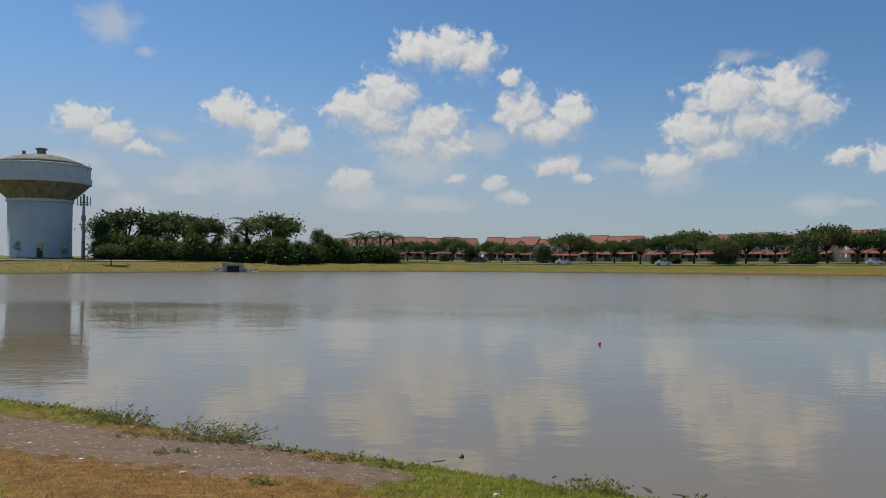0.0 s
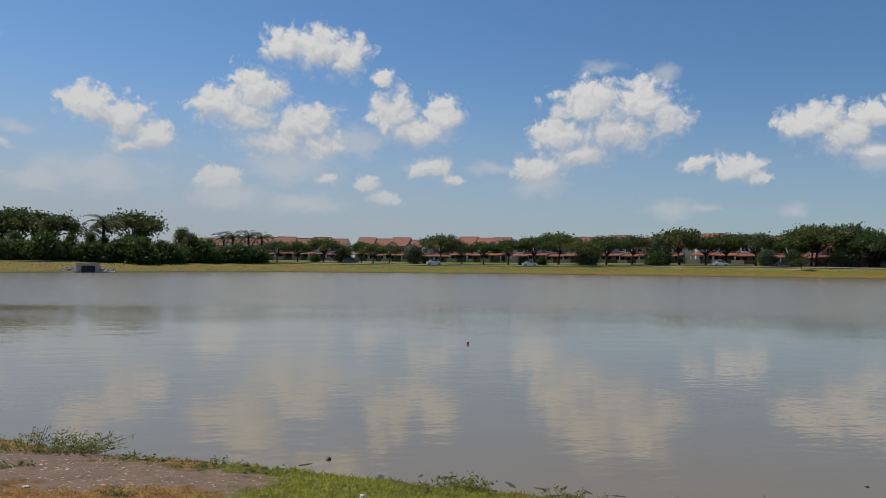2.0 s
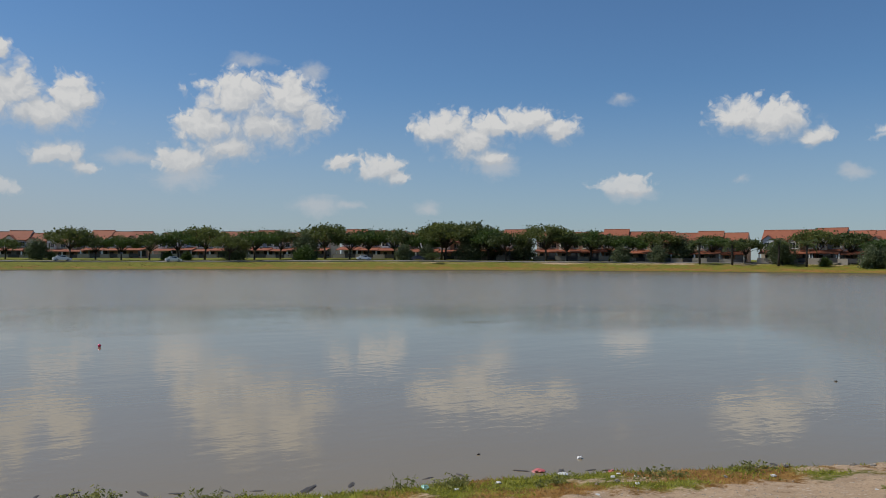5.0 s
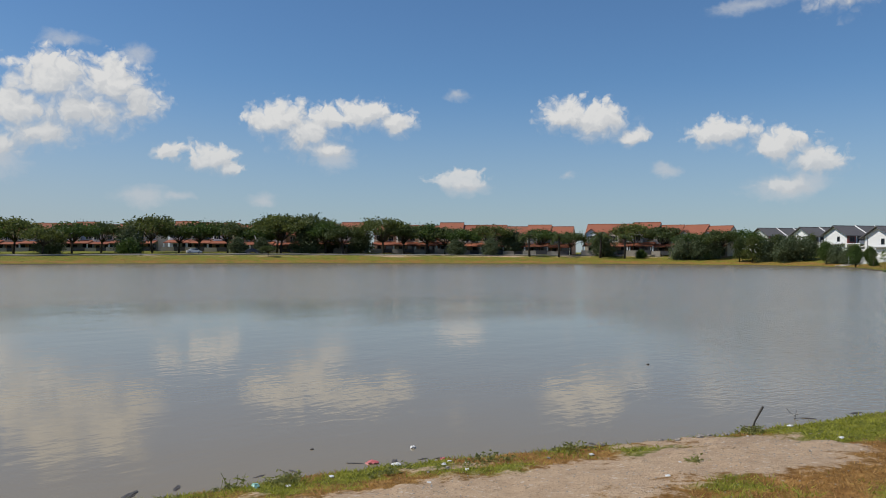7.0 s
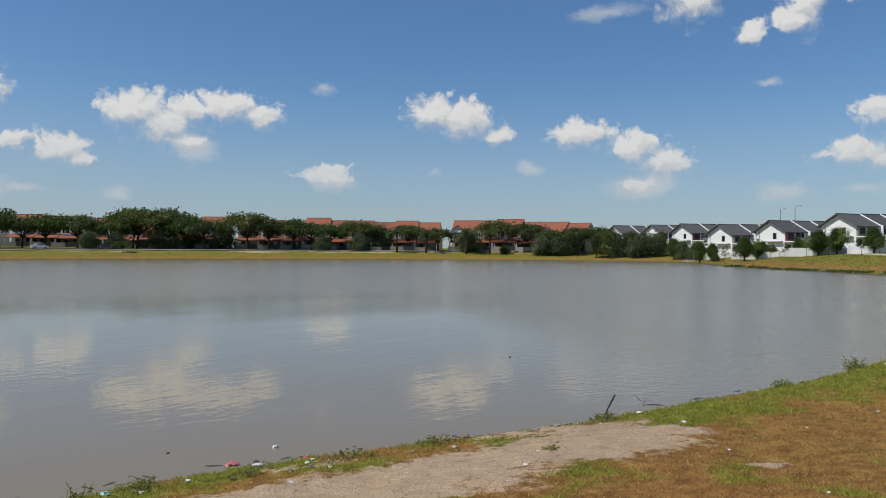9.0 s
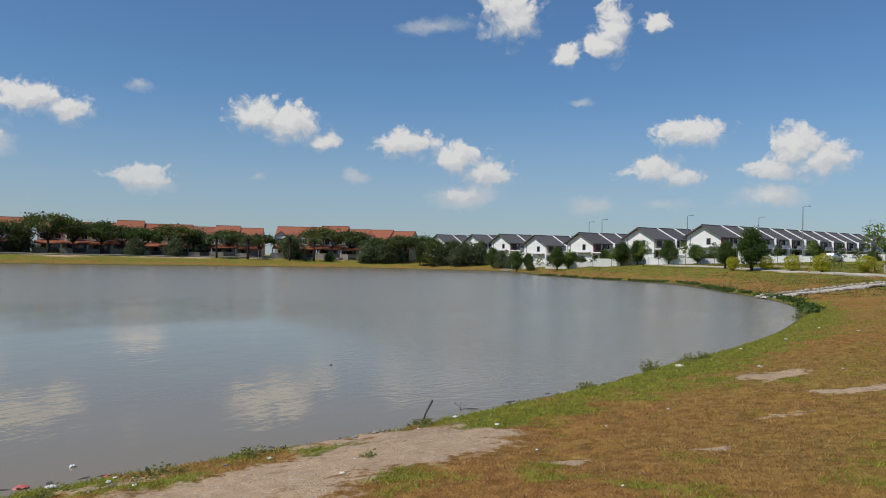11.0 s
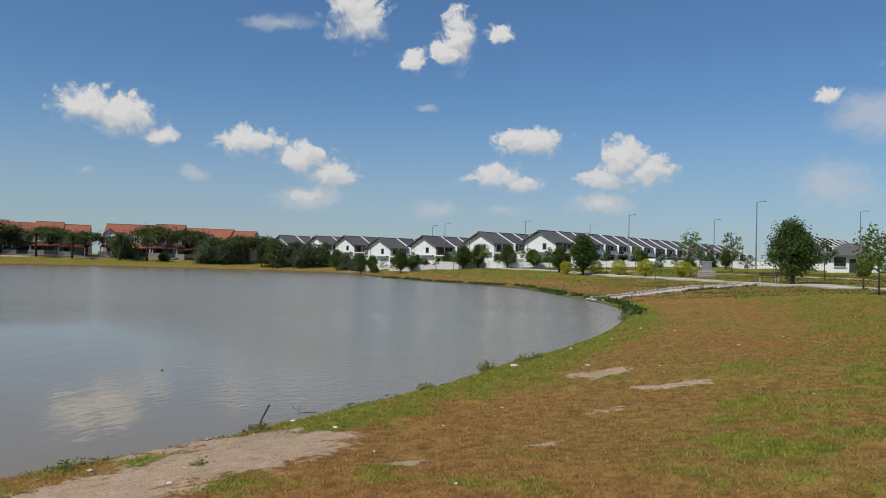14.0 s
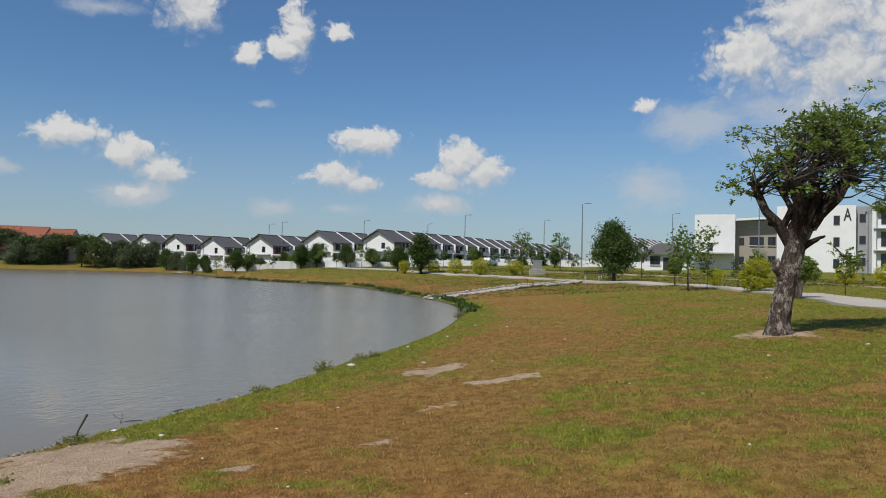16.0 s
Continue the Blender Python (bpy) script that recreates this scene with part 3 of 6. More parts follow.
# ---------------------------------------------------------------- ground and water
def ground_sheet():
    fine, coarse = np.arange(-128, 36.01, 0.3), np.arange(36, 232, 3.0)[1:]
    bearings = np.radians(np.concatenate([fine, coarse]))
    rings = [0.6, 1.2, 1.8, 2.4, 3.0]
    while rings[-1] < 4500:
        rings.append(rings[-1] * (1.0125 if rings[-1] < 40 else 1.016 if rings[-1] < 120 else 1.006 if rings[-1] < 260 else 1.02 if rings[-1] < 400 else 1.15))
    rings = np.array(rings)
    r, a = np.meshgrid(rings, bearings, indexing="ij")
    x, y = (-np.sin(a) * r).ravel(), (np.cos(a) * r).ravel()
    gap = shore_gap(x, y)
    z = ground_height(x, y, gap)
    k, nb = len(bearings), len(rings)
    i, j = np.meshgrid(np.arange(nb - 1), np.arange(k), indexing="ij")
    i, j = i.ravel(), j.ravel()
    jn = (j + 1) % k
    quads = np.stack([i * k + j, (i + 1) * k + j, (i + 1) * k + jn, i * k + jn], 1)
    v = np.concatenate([np.stack([x, y, z], 1), [[0, 0, z[:k].mean()]]])
    tris = np.stack([np.full(k, len(v) - 1), np.arange(k), (np.arange(k) + 1) % k], 1)
    me = bpy.data.meshes.new("ground")
    me.vertices.add(len(v))
    me.vertices.foreach_set("co", v.ravel())
    loops = np.concatenate([quads.ravel(), tris.ravel()])
    me.loops.add(len(loops))
    me.loops.foreach_set("vertex_index", loops)
    starts = np.concatenate([np.arange(len(quads)) * 4, len(quads) * 4 + np.arange(len(tris)) * 3])
    me.polygons.add(len(starts))
    me.polygons.foreach_set("loop_start", starts)
    me.update(calc_edges=True)
    me.polygons.foreach_set("use_smooth", [True] * len(me.polygons))
    me.attributes.new("gap", "FLOAT", "POINT").data.foreach_set("value", np.append(gap, 9.0))
    me.attributes.new("bare", "FLOAT", "POINT").data.foreach_set("value", np.append(bare_soil(x, y, gap), 0.0))
    me.attributes.new("lush", "FLOAT", "POINT").data.foreach_set("value", np.append(lush_turf(x, y, gap), 0.5))
    me.materials.append(M["ground"])
    return tagged(new("ground", me), "patchy green and dry brown turf with bare soil along the lake", "ground", kind="structure")


def lush_turf(x, y, gap):
    """How green the turf is: fresh along the water, parched up the bank, in patches."""
    m = 0.16 + 0.72 * ease((3.0 - gap) / 2.0) * (1 - 0.9 * ease((x + 5.5) / 1.0) * ease((-0.6 - x) / 1.0)) + 0.40 * ease((gap - 5.0) / 5) * ease((x - 3) / 9) + 0.24 * ease((gap - 14) / 10) + 0.10 * ease((np.hypot(x, y) - 70) / 60) + 0.25 * ease((90 - x) / 80) * ease((y - 80) / 40)
    m = m + 0.20 * waves(x, y, 6.5, 11) + 0.26 * waves(x, y, 2.1, 12) + 0.2 * waves(x, y, 0.8, 13)
    m = m - (0.34 + 0.3 * waves(x, y, 1.7, 14)) * ease((x - 2.5) / 2) * ease((13 - x) / 3) * ease((3.0 - gap) / 1.0)
    m = np.maximum(m, blot(x, y, 1.8, 7.4, 1.9, 0.9, -20) * 0.9)
    return np.clip(m, 0, 1)


def blot(x, y, cx, cy, w, h, turn, full=1.0):
    """1 in the middle of an oval, 0 at twice its size."""
    a = radians(turn)
    u, v = (x - cx) * math.cos(a) + (y - cy) * math.sin(a), -(x - cx) * math.sin(a) + (y - cy) * math.cos(a)
    return np.clip(1.5 - np.hypot(u / w, v / h), 0, 1) * full


def bare_soil(x, y, gap):
    m = np.zeros(len(x))
    for b in BLOTS:
        m = np.maximum(m, blot(x, y, *b))
    # trodden verge along the top of the far bank
    verge = ease((gap - 13) / 4) * ease((34 - gap) / 4) * ease((x - 60) / 60) * ease((y - 70) / 40)
    m = np.maximum(m, (0.42 + 0.22 * waves(x, y, 23, 17)) * verge)
    return np.clip(m + (0.16 * waves(x, y, 1.6, 8) + 0.12 * waves(x, y, 0.5, 9)) * (m > 0), 0, 1)


BLOTS = [(-5.4, 10.4, 2.4, 1.0, -22), (-3.4, 9.8, 2.0, 1.1, -30), (-1.7, 9.1, 1.2, 0.7, -25), (-9.5, 12.0, 2.5, 1.0, -25),
         (8.2, 3.9, 1.9, 1.15, -25), (10.0, 4.3, 0.9, 0.6, -20), (6.2, 4.6, 1.7, 1.05, -30), (5.0, 5.6, 1.3, 0.5, -20), (9.6, 3.6, 1.0, 0.7, -20), (9.7, 5.0, 0.9, 0.4, -25, 0.75), (6.6, 6.3, 0.7, 0.3, -20, 0.62), (4.2, 6.9, 0.5, 0.3, -20, 0.6),
         (16.8, -0.3, 1.2, 0.5, -38, 0.8), (14.6, -1.5, 0.9, 0.3, -60, 0.8), (20.7, -9.4, 1.2, 1.0, 0, 0.8), (12.0, -0.4, 0.5, 0.14, -60, 0.55), (9.2, 0.4, 0.35, 0.15, -50, 0.55), (8.0, 1.7, 0.3, 0.12, -40, 0.6),
         (106, -17, 9, 1.6, 22, 0.7), (88, -24, 9, 1.6, 20, 0.7), (72, -30, 8, 1.8, 10, 0.7), (56, -31, 8, 1.5, -5, 0.66), (128, -4, 10, 2.0, 28, 0.62)]
ground_sheet()

lake = Shape()
outline = SHORE + (SHORE - SHORE.mean(0)) / np.linalg.norm(SHORE - SHORE.mean(0), axis=1)[:, None] * 3.0
lake.add([(x, y, 0.0) for x, y in outline], [tuple(range(len(outline)))])
tagged(part("water", lake, "water"), "still silty grey-brown lake water with light ripples", "water", kind="structure")


# ---------------------------------------------------------------- paths and drains
def curve_through(points, step):
    """Points at even steps along a smooth line through the given ones."""
    p = np.array(points, float)
    p = np.concatenate([[2 * p[0] - p[1]], p, [2 * p[-1] - p[-2]]])
    out = []
    for i in range(1, len(p) - 2):
        k = max(2, int(np.linalg.norm(p[i + 1] - p[i]) / step))
        for t in np.arange(k) / k:
            out.append(0.5 * (2 * p[i] + (p[i + 1] - p[i - 1]) * t + (2 * p[i - 1] - 5 * p[i] + 4 * p[i + 1] - p[i + 2]) * t * t + (3 * p[i] - p[i - 1] - 3 * p[i + 1] + p[i + 2]) * t ** 3))
    out.append(p[-2])
    return np.array(out)


def strip(name, points, width, rise, mat, label, step=2.0, category="path"):
    c = curve_through(points, step)
    way = np.gradient(c, axis=0)
    way /= np.linalg.norm(way, axis=1)[:, None]
    side = np.stack([-way[:, 1], way[:, 0]], 1) * width / 2
    a, b = c + side, c - side
    za = np.maximum(ground_height(a[:, 0], a[:, 1]), ground_height(c[:, 0], c[:, 1]) - 0.02) + rise
    zb = np.maximum(ground_height(b[:, 0], b[:, 1]), ground_height(c[:, 0], c[:, 1]) - 0.02) + rise
    v, f = [], []
    for i in range(len(c)):
        v += [(*a[i], za[i]), (*b[i], zb[i]), (*a[i], za[i] - rise - 0.3), (*b[i], zb[i] - rise - 0.3)]
    for i in range(len(c) - 1):
        k = i * 4
        f += [(k + 1, k, k + 4, k + 5), (k, k + 2, k + 6, k + 4), (k + 3, k + 1, k + 5, k + 7)]
    return tagged(part(name, Shape().add(v, f), mat), label, category, kind="structure")


strip("footpath", [(8, -16), (20, -17.0), (31.2, -18.3), (41, -20.4), (50.8, -21.6), (60.3, -21.4), (70.6, -18.5), (77, -15.7), (90, -11.6), (104, -7.4), (113, -3.6), (132, 5.3), (154, 17.2),
                   (192, 33), (226, 58), (242, 96), (226, 142)], 2.3, 0.05, "concrete", "pale worn concrete footpath round the lake")
bank = np.array(FAR_BANK[1:-2], float)
away = np.gradient(bank, axis=0)
away = np.stack([away[:, 1], -away[:, 0]], 1) / np.linalg.norm(away, axis=1)[:, None]
strip("road", (bank + away * 23.0).tolist(), 4.6, 0.09, "asphalt", "sun-bleached narrow asphalt road along the far bank", 4.0, "road")


def rubble(seed, size=0.5):
    """One rough stone, as a mesh to be shared."""
    rng = np.random.default_rng(seed)
    bm = bmesh.new()
    bmesh.ops.create_icosphere(bm, subdivisions=1, radius=size / 2)
    for v in bm.verts:
        v.co *= rng.uniform(0.72, 1.2)
        v.co.z *= 0.62
    me = bpy.data.meshes.new("stone")
    bm.to_mesh(me)
    bm.free()
    me.materials.append(M["stone"])
    return me


STONES = [rubble(s) for s in range(5)]


def stone_drain(points, width, label, seed):
    """A shallow channel with a rough stone kerb along either side."""
    rng = np.random.default_rng(seed)
    c = curve_through(points, 0.42)
    way = np.gradient(c, axis=0)
    way /= np.linalg.norm(way, axis=1)[:, None]
    side = np.stack([-way[:, 1], way[:, 0]], 1)
    z = np.maximum(ground_height(c[:, 0], c[:, 1]), 0.02)
    drain = thing("stone_drain", label, "drain", m=pose(c[0, 0], c[0, 1], z[0]))
    bed = Shape()
    v = []
    for p, s, h in zip(c, side, z):
        for k in (-0.5, 0.5):
            q = p + s * k * width - c[0]
            v.append((q[0], q[1], h + 0.06 - z[0]))
    bed.add(v, [(2 * i, 2 * i + 1, 2 * i + 3, 2 * i + 2) for i in range(len(c) - 1)])
    part("channel_bed", bed, "concrete", drain)
    for p, s, h in zip(c, side, z):
        for k in (-0.5, 0.5):
            q = p + s * (k * width + rng.normal() * 0.07) - c[0]
            part("stone", STONES[rng.integers(5)], "stone", drain, m=pose(q[0], q[1], h + 0.12 - z[0], rng.uniform(-15, 15), rng.uniform(-15, 15), rng.uniform(0, 360)) @ Matrix.Scale(rng.uniform(0.75, 1.15), 4))
    return drain


stone_drain([(66.8, -0.6), (69, -4), (72.2, -7.6), (75, -11.5), (77, -14.6)], 2.2, "pale rubble-kerbed drain running down the turf to the water", 4)
stone_drain([(192.5, 60), (200, 58), (211, 57), (224, 58)], 2.0, "pale stone-edged outlet drain on the far bank", 5)


# ---------------------------------------------------------------- trees and shrubs
def puff(rng, centre, radius, count, squash=0.65):
    p = rng.normal(size=(count, 3)) * radius * 0.55
    p[:, 2] *= squash
    return p + np.asarray(centre)


def tree_thing(name, label, category, group, trunk, crown, bark, leaf):
    t = thing(name, label, category, group)
    part("trunk", trunk, bark, t, smooth=True)
    part("crown", crown, leaf, t)
    return t


def spreading_tree(seed, tall=7.0, wide=4.6, leaf="leaf_dark", group="trees on the far bank"):
    """Umbrella-shaped crown on a forked trunk."""
    rng = np.random.default_rng(seed)
    trunk, crown = Shape(), Shape()
    fork = tall * 0.34
    lean = rng.uniform(-0.4, 0.4, 2)
    trunk.tube([(0, 0, -0.3), (lean[0] * 0.3, lean[1] * 0.3, fork * 0.5), (lean[0], lean[1], fork)], [0.26, 0.2, 0.19], 7)
    cloud = []
    for k in range(15):
        a = k * 2.4 + rng.uniform(-0.4, 0.4)
        r = wide * math.sqrt((k + 0.5) / 15) * rng.uniform(0.85, 1.1)
        c = (lean[0] + r * math.cos(a), lean[1] + r * math.sin(a), tall * (0.92 - 0.30 * (r / wide) ** 2) + rng.uniform(-0.5, 0.2))
        trunk.tube([(lean[0], lean[1], fork - 0.1), (lean[0] + (c[0] - lean[0]) * 0.45, lean[1] + (c[1] - lean[1]) * 0.45, fork + (c[2] - fork) * 0.62), (c[0], c[1], c[2] - 0.2)], [0.11, 0.07, 0.03], 5)
        cloud.append(puff(rng, c, rng.uniform(1.2, 1.75), 240, 0.55))
        cloud.append(puff(rng, (c[0] * 0.9, c[1] * 0.9, c[2] - 0.6), 1.1, 10, 0.5))
    crown.leaves(np.concatenate(cloud), 0.27, rng, 0.3)
    return tree_thing("tree", "dark green spreading tree with an umbrella crown", "tree", group, trunk, crown, "dark_bark", leaf)


def bushy_tree(seed, tall=9.0, wide=3.4, leaf="leaf_dark", low=0.22, group="trees on the far bank", label="tall dense dark green tree by the lake", leaf_size=0.22, per=260):
    """Uneven heaped crown that comes low down."""
    rng = np.random.default_rng(seed)
    trunk, crown = Shape(), Shape()
    trunk.tube([(0, 0, -0.3), (0.1, 0, tall * 0.3), (rng.uniform(-0.4, 0.4), 0.1, tall * 0.75)], [0.24, 0.18, 0.07], 7)
    cloud = []
    for k in range(20):
        h = low + (0.97 - low) * (k + rng.uniform(0, 1)) / 20
        r = wide * math.sin(PI * min(1, 0.22 + 0.78 * (h - low) / (1 - low)) ** 0.8) * rng.uniform(0.25, 0.95)
        a = k * 2.4 + rng.uniform(-0.6, 0.6)
        c = (r * math.cos(a), r * math.sin(a), tall * h - 0.4)
        trunk.tube([(0, 0, max(0.5, c[2] - 1.2)), (c[0] * 0.6, c[1] * 0.6, c[2] - 0.4), c], [0.07, 0.045, 0.02], 4)
        cloud.append(puff(rng, c, rng.uniform(0.9, 1.6) * min(1.0, wide / 2.6), per, 0.8))
    crown.leaves(np.concatenate(cloud), leaf_size, rng, 0.15)
    return tree_thing("tree", label, "tree", group, trunk, crown, "dark_bark", leaf)


def palm_tree(seed, tall=5.5, reach=3.2):
    rng = np.random.default_rng(seed)
    trunk, crown = Shape(), Shape()
    trunk.tube([(0, 0, -0.3), (0.1, 0, tall * 0.5), (0.15, 0.05, tall)], [0.32, 0.27, 0.24], 8)
    for k in range(26):
        a, up = k * 2.4, rng.uniform(-0.1, 1.15)
        pts, p, lift = [], np.array([0.15, 0.05, tall]), up
        for s in range(7):
            pts.append(p.copy())
            p = p + np.array([math.cos(a) * math.cos(lift), math.sin(a) * math.cos(lift), math.sin(lift)]) * reach / 6
            lift -= 0.27
        crown.tube(pts, [0.05, 0.04, 0.035, 0.03, 0.025, 0.02, 0.01], 3)
        for s in range(1, 7):
            for w in (-1, 1):
                for g in (0, 0.5):
                    q = pts[s] * (1 - g) + pts[s - 1] * g
                    tip = q + np.array([-math.sin(a) * w * 0.5 + math.cos(a) * 0.3, math.cos(a) * w * 0.5 + math.sin(a) * 0.3, -0.28])
                    crown.add([q, (q + tip) / 2 + np.array([math.cos(a), math.sin(a), 0]) * 0.08, tip, (q + tip) / 2 - np.array([math.cos(a), math.sin(a), 0]) * 0.08], [(0, 1, 2, 3)])
    return tree_thing("palm_tree", "dark feathery palm with arching fronds", "palm", "palms on the far bank", trunk, crown, "dark_bark", "leaf_dark")


def young_tree(seed, tall=5.0, leaf="leaf_mid", thick=1.0):
    """Slender planted tree with a thin open crown."""
    rng = np.random.default_rng(seed)
    trunk, crown = Shape(), Shape()
    trunk.tube([(0, 0, -0.2), (0.05, 0, tall * 0.4), (rng.uniform(-0.15, 0.15), 0.05, tall * 0.9)], [0.07, 0.05, 0.02], 6)
    cloud = []
    for k in range(11):
        h = 0.45 + 0.52 * (k + 0.5) / 11
        a, r = k * 2.4 + rng.uniform(-0.5, 0.5), rng.uniform(0.35, 1.0) * tall * 0.2 * thick * (1.25 - 0.7 * h)  * 1.4
        c = (r * math.cos(a), r * math.sin(a), tall * h)
        trunk.tube([(0, 0, tall * h - 0.45), c], [0.025, 0.01], 4)
        cloud.append(puff(rng, c, 0.42 * thick, int(46 * thick), 0.75))
    crown.leaves(np.concatenate(cloud), 0.15, rng, 0.2)
    return tree_thing("young_tree", "slender young tree with a thin open crown", "tree", "young trees along the footpath", trunk, crown, "bark", leaf)


def clipped_shrub(seed, balls, leaf, label, size=0.075, count=2400):
    """Shrub cut into rounded heads on short stems."""
    rng = np.random.default_rng(seed)
    trunk, crown = Shape(), Shape()
    for (x, y, z, r) in balls:
        for _ in range(2):
            trunk.tube([(x * 0.15 + rng.uniform(-0.05, 0.05), 0, -0.15), (x * 0.4 + rng.uniform(-0.1, 0.1), y * 0.4, z * 0.45), (x, y, z)], [0.06, 0.045, 0.02], 5)
        k = int(count * r * r / sum(b[3] ** 2 for b in balls))
        p = rng.normal(size=(k, 3))
        p /= np.linalg.norm(p, axis=1)[:, None]
        lump = 1 + 0.13 * np.sin(p[:, 0] * 5 + seed) * np.sin(p[:, 1] * 6) + 0.09 * np.sin(p[:, 2] * 9 + p[:, 0] * 7)
        p *= (r * lump * rng.uniform(0.72, 1.05, k))[:, None]
        p[:, 2] *= 0.72
        crown.leaves(p + np.array((x, y, z)), size, rng)
    return tree_thing("clipped_shrub", label, "shrub", "clipped shrubs along the footpath", trunk, crown, "bark", leaf)


def big_tree():
    """Old pollarded tree: burred trunk, sawn stubs, a fan of thin shoots with feathery leaves."""
    rng = np.random.default_rng(7)
    trunk, bough, shoots, crown = Shape(), Shape(), Shape(), Shape()
    trunk.tube([(0.0, 0, -0.25), (0.0, 0, 0.06), (0.02, 0, 0.3), (0.1, 0, 0.8), (0.2, 0, 1.25), (0.27, 0, 1.6), (0.33, 0, 1.95), (0.42, 0, 2.35), (0.52, 0.02, 2.75), (0.6, 0.05, 3.1)],
               [0.46, 0.37, 0.30, 0.255, 0.235, 0.27, 0.25, 0.26, 0.29, 0.22], 16, 0.11, rng)
    trunk.tube([(0.12, -0.1, 1.5), (-0.02, -0.2, 1.72), (-0.06, -0.22, 1.92)], [0.15, 0.17, 0.08], 9, 0.12, rng)
    limbs = [
        ([(0.3, 0, 2.3), (0.0, -0.05, 2.85), (-0.35, -0.1, 3.2), (-0.5, -0.12, 3.6), (-0.62, -0.12, 3.95)], [0.24, 0.19, 0.15, 0.13, 0.12]),
        ([(0.1, -0.05, 2.8), (0.3, -0.2, 3.25), (0.12, -0.3, 3.6), (0.0, -0.3, 3.75)], [0.14, 0.12, 0.1, 0.09]),
        ([(0.5, 0.1, 2.9), (0.52, 0.2, 3.5), (0.25, 0.25, 4.1), (0.1, 0.3, 4.5)], [0.3, 0.25, 0.18, 0.13]),
        ([(0.6, -0.1, 2.9), (0.85, -0.3, 3.6), (0.75, -0.4, 4.1), (0.9, -0.4, 4.5)], [0.3, 0.24, 0.17, 0.12]),
        ([(0.7, 0.0, 2.8), (1.15, 0.1, 3.5), (1.5, 0.2, 3.95), (1.65, 0.25, 4.5)], [0.28, 0.22, 0.17, 0.1]),
        ([(0.55, 0.1, 2.6), (0.95, -0.2, 3.1), (1.4, -0.4, 3.5), (1.65, -0.5, 4.0)], [0.2, 0.16, 0.11, 0.07]),
        ([(0.6, 0.3, 2.9), (0.8, 0.8, 3.5), (0.9, 1.1, 4.0)], [0.24, 0.18, 0.11]),
        ([(0.45, -0.3, 2.8), (0.45, -0.85, 3.4), (0.3, -1.2, 3.9)], [0.22, 0.17, 0.11]),
        ([(0.4, 0, 2.15), (0.75, -0.1, 2.4), (0.95, -0.1, 2.5)], [0.14, 0.1, 0.07]),
    ]
    tips = []
    for pts, radii in limbs:
        bough.tube(pts, [r * 0.72 for r in radii], 10, 0.26, rng)
        for q, r in zip(pts[1:], radii[1:]):
            if rng.uniform() < 0.75:
                out = np.array(q) + rng.normal(size=3) * np.array([1, 1, 0.5]) * 0.17 + np.array([0, 0, 0.06])
                bough.tube([q, tuple(np.array(q) * 0.4 + out * 0.6), tuple(out)], [r * 0.62, r * 0.5, r * 0.42], 8, 0.25, rng)
        tips += [(np.array(pts[-1]), 1.0), (np.array(pts[-1]) * 0.6 + np.array(pts[-2]) * 0.4, 0.8), (np.array(pts[-2]), 0.6)]
    hub, cloud = np.array((1.3, 0.0, 3.0)), []
    for base, share in tips[:-3]:
        for _ in range(int(6 * share) + 2):
            a, e = rng.uniform(0, 2 * PI), rng.uniform(0.30, 1.5)
            goal = hub + np.array([math.cos(a) * math.cos(e) * 2.5, math.sin(a) * math.cos(e) * 2.4, math.sin(e) * 2.65 + 0.1]) * rng.uniform(0.74, 1.04)
            end = goal * 0.78 + (base + (goal - base) * 0.8) * 0.22
            mid = (base + end) / 2 + rng.normal(size=3) * 0.16 + np.array([0, 0, 0.12])
            shoots.tube([base, base * 0.55 + mid * 0.45 + rng.normal(size=3) * 0.05, mid, end], [0.026, 0.019, 0.013, 0.006], 4)
            for _ in range(2):
                twig = end + rng.normal(size=3) * np.array([0.34, 0.34, 0.22])
                k = rng.uniform(0.4, 0.9)
                shoots.tube([mid * (1 - k) + end * k, twig], [0.012, 0.005], 3)
                if twig[2] > 4.3 or rng.uniform() < 0.3:
                    for _ in range(3):
                        way = rng.normal(size=3) * np.array([1, 1, 0.45])
                        way /= np.linalg.norm(way)
                        s = rng.uniform(0, 0.42, (13, 1))
                        cloud.append(twig + way * s + rng.normal(size=(13, 3)) * 0.035 - np.array([0, 0, 0.12]) * s)
    # leafy sprays hanging from the limbs
    for u, v, z in ((-0.9, -0.1, 3.7), (-1.15, 0.1, 3.95), (1.55, -0.1, 2.05), (1.75, -0.2, 1.85), (2.3, -0.4, 3.2), (2.6, -0.3, 3.35), (0.1, -0.3, 3.9), (0.5, -0.4, 3.75)):
        shoots.tube([(u * 0.7 + 0.2, v, z + 0.25), (u, v, z)], [0.02, 0.006], 4)
        for _ in range(7):
            way = rng.normal(size=3) * np.array([1, 1, 0.5])
            way /= np.linalg.norm(way)
            cloud.append(np.array((u, v, z)) + way * rng.uniform(0, 0.45, (18, 1)) + rng.normal(size=(18, 3)) * 0.04)
    crown.leaves(np.concatenate(cloud), 0.05, rng, 0.35, 2.2)
    t = thing("old_tree", "old gnarled pollarded tree with thin leafy shoots", "tree")
    part("trunk", trunk, "old_bark", t, "grey flaking burred trunk with sawn stubs")
    part("boughs", bough, "limb_bark", t, "dark gnarled boughs with sawn stubs")
    part("shoots", shoots, "dark_bark", t)
    part("crown", crown, "leaf_light", t, "sparse feathery green leaves")
    return t


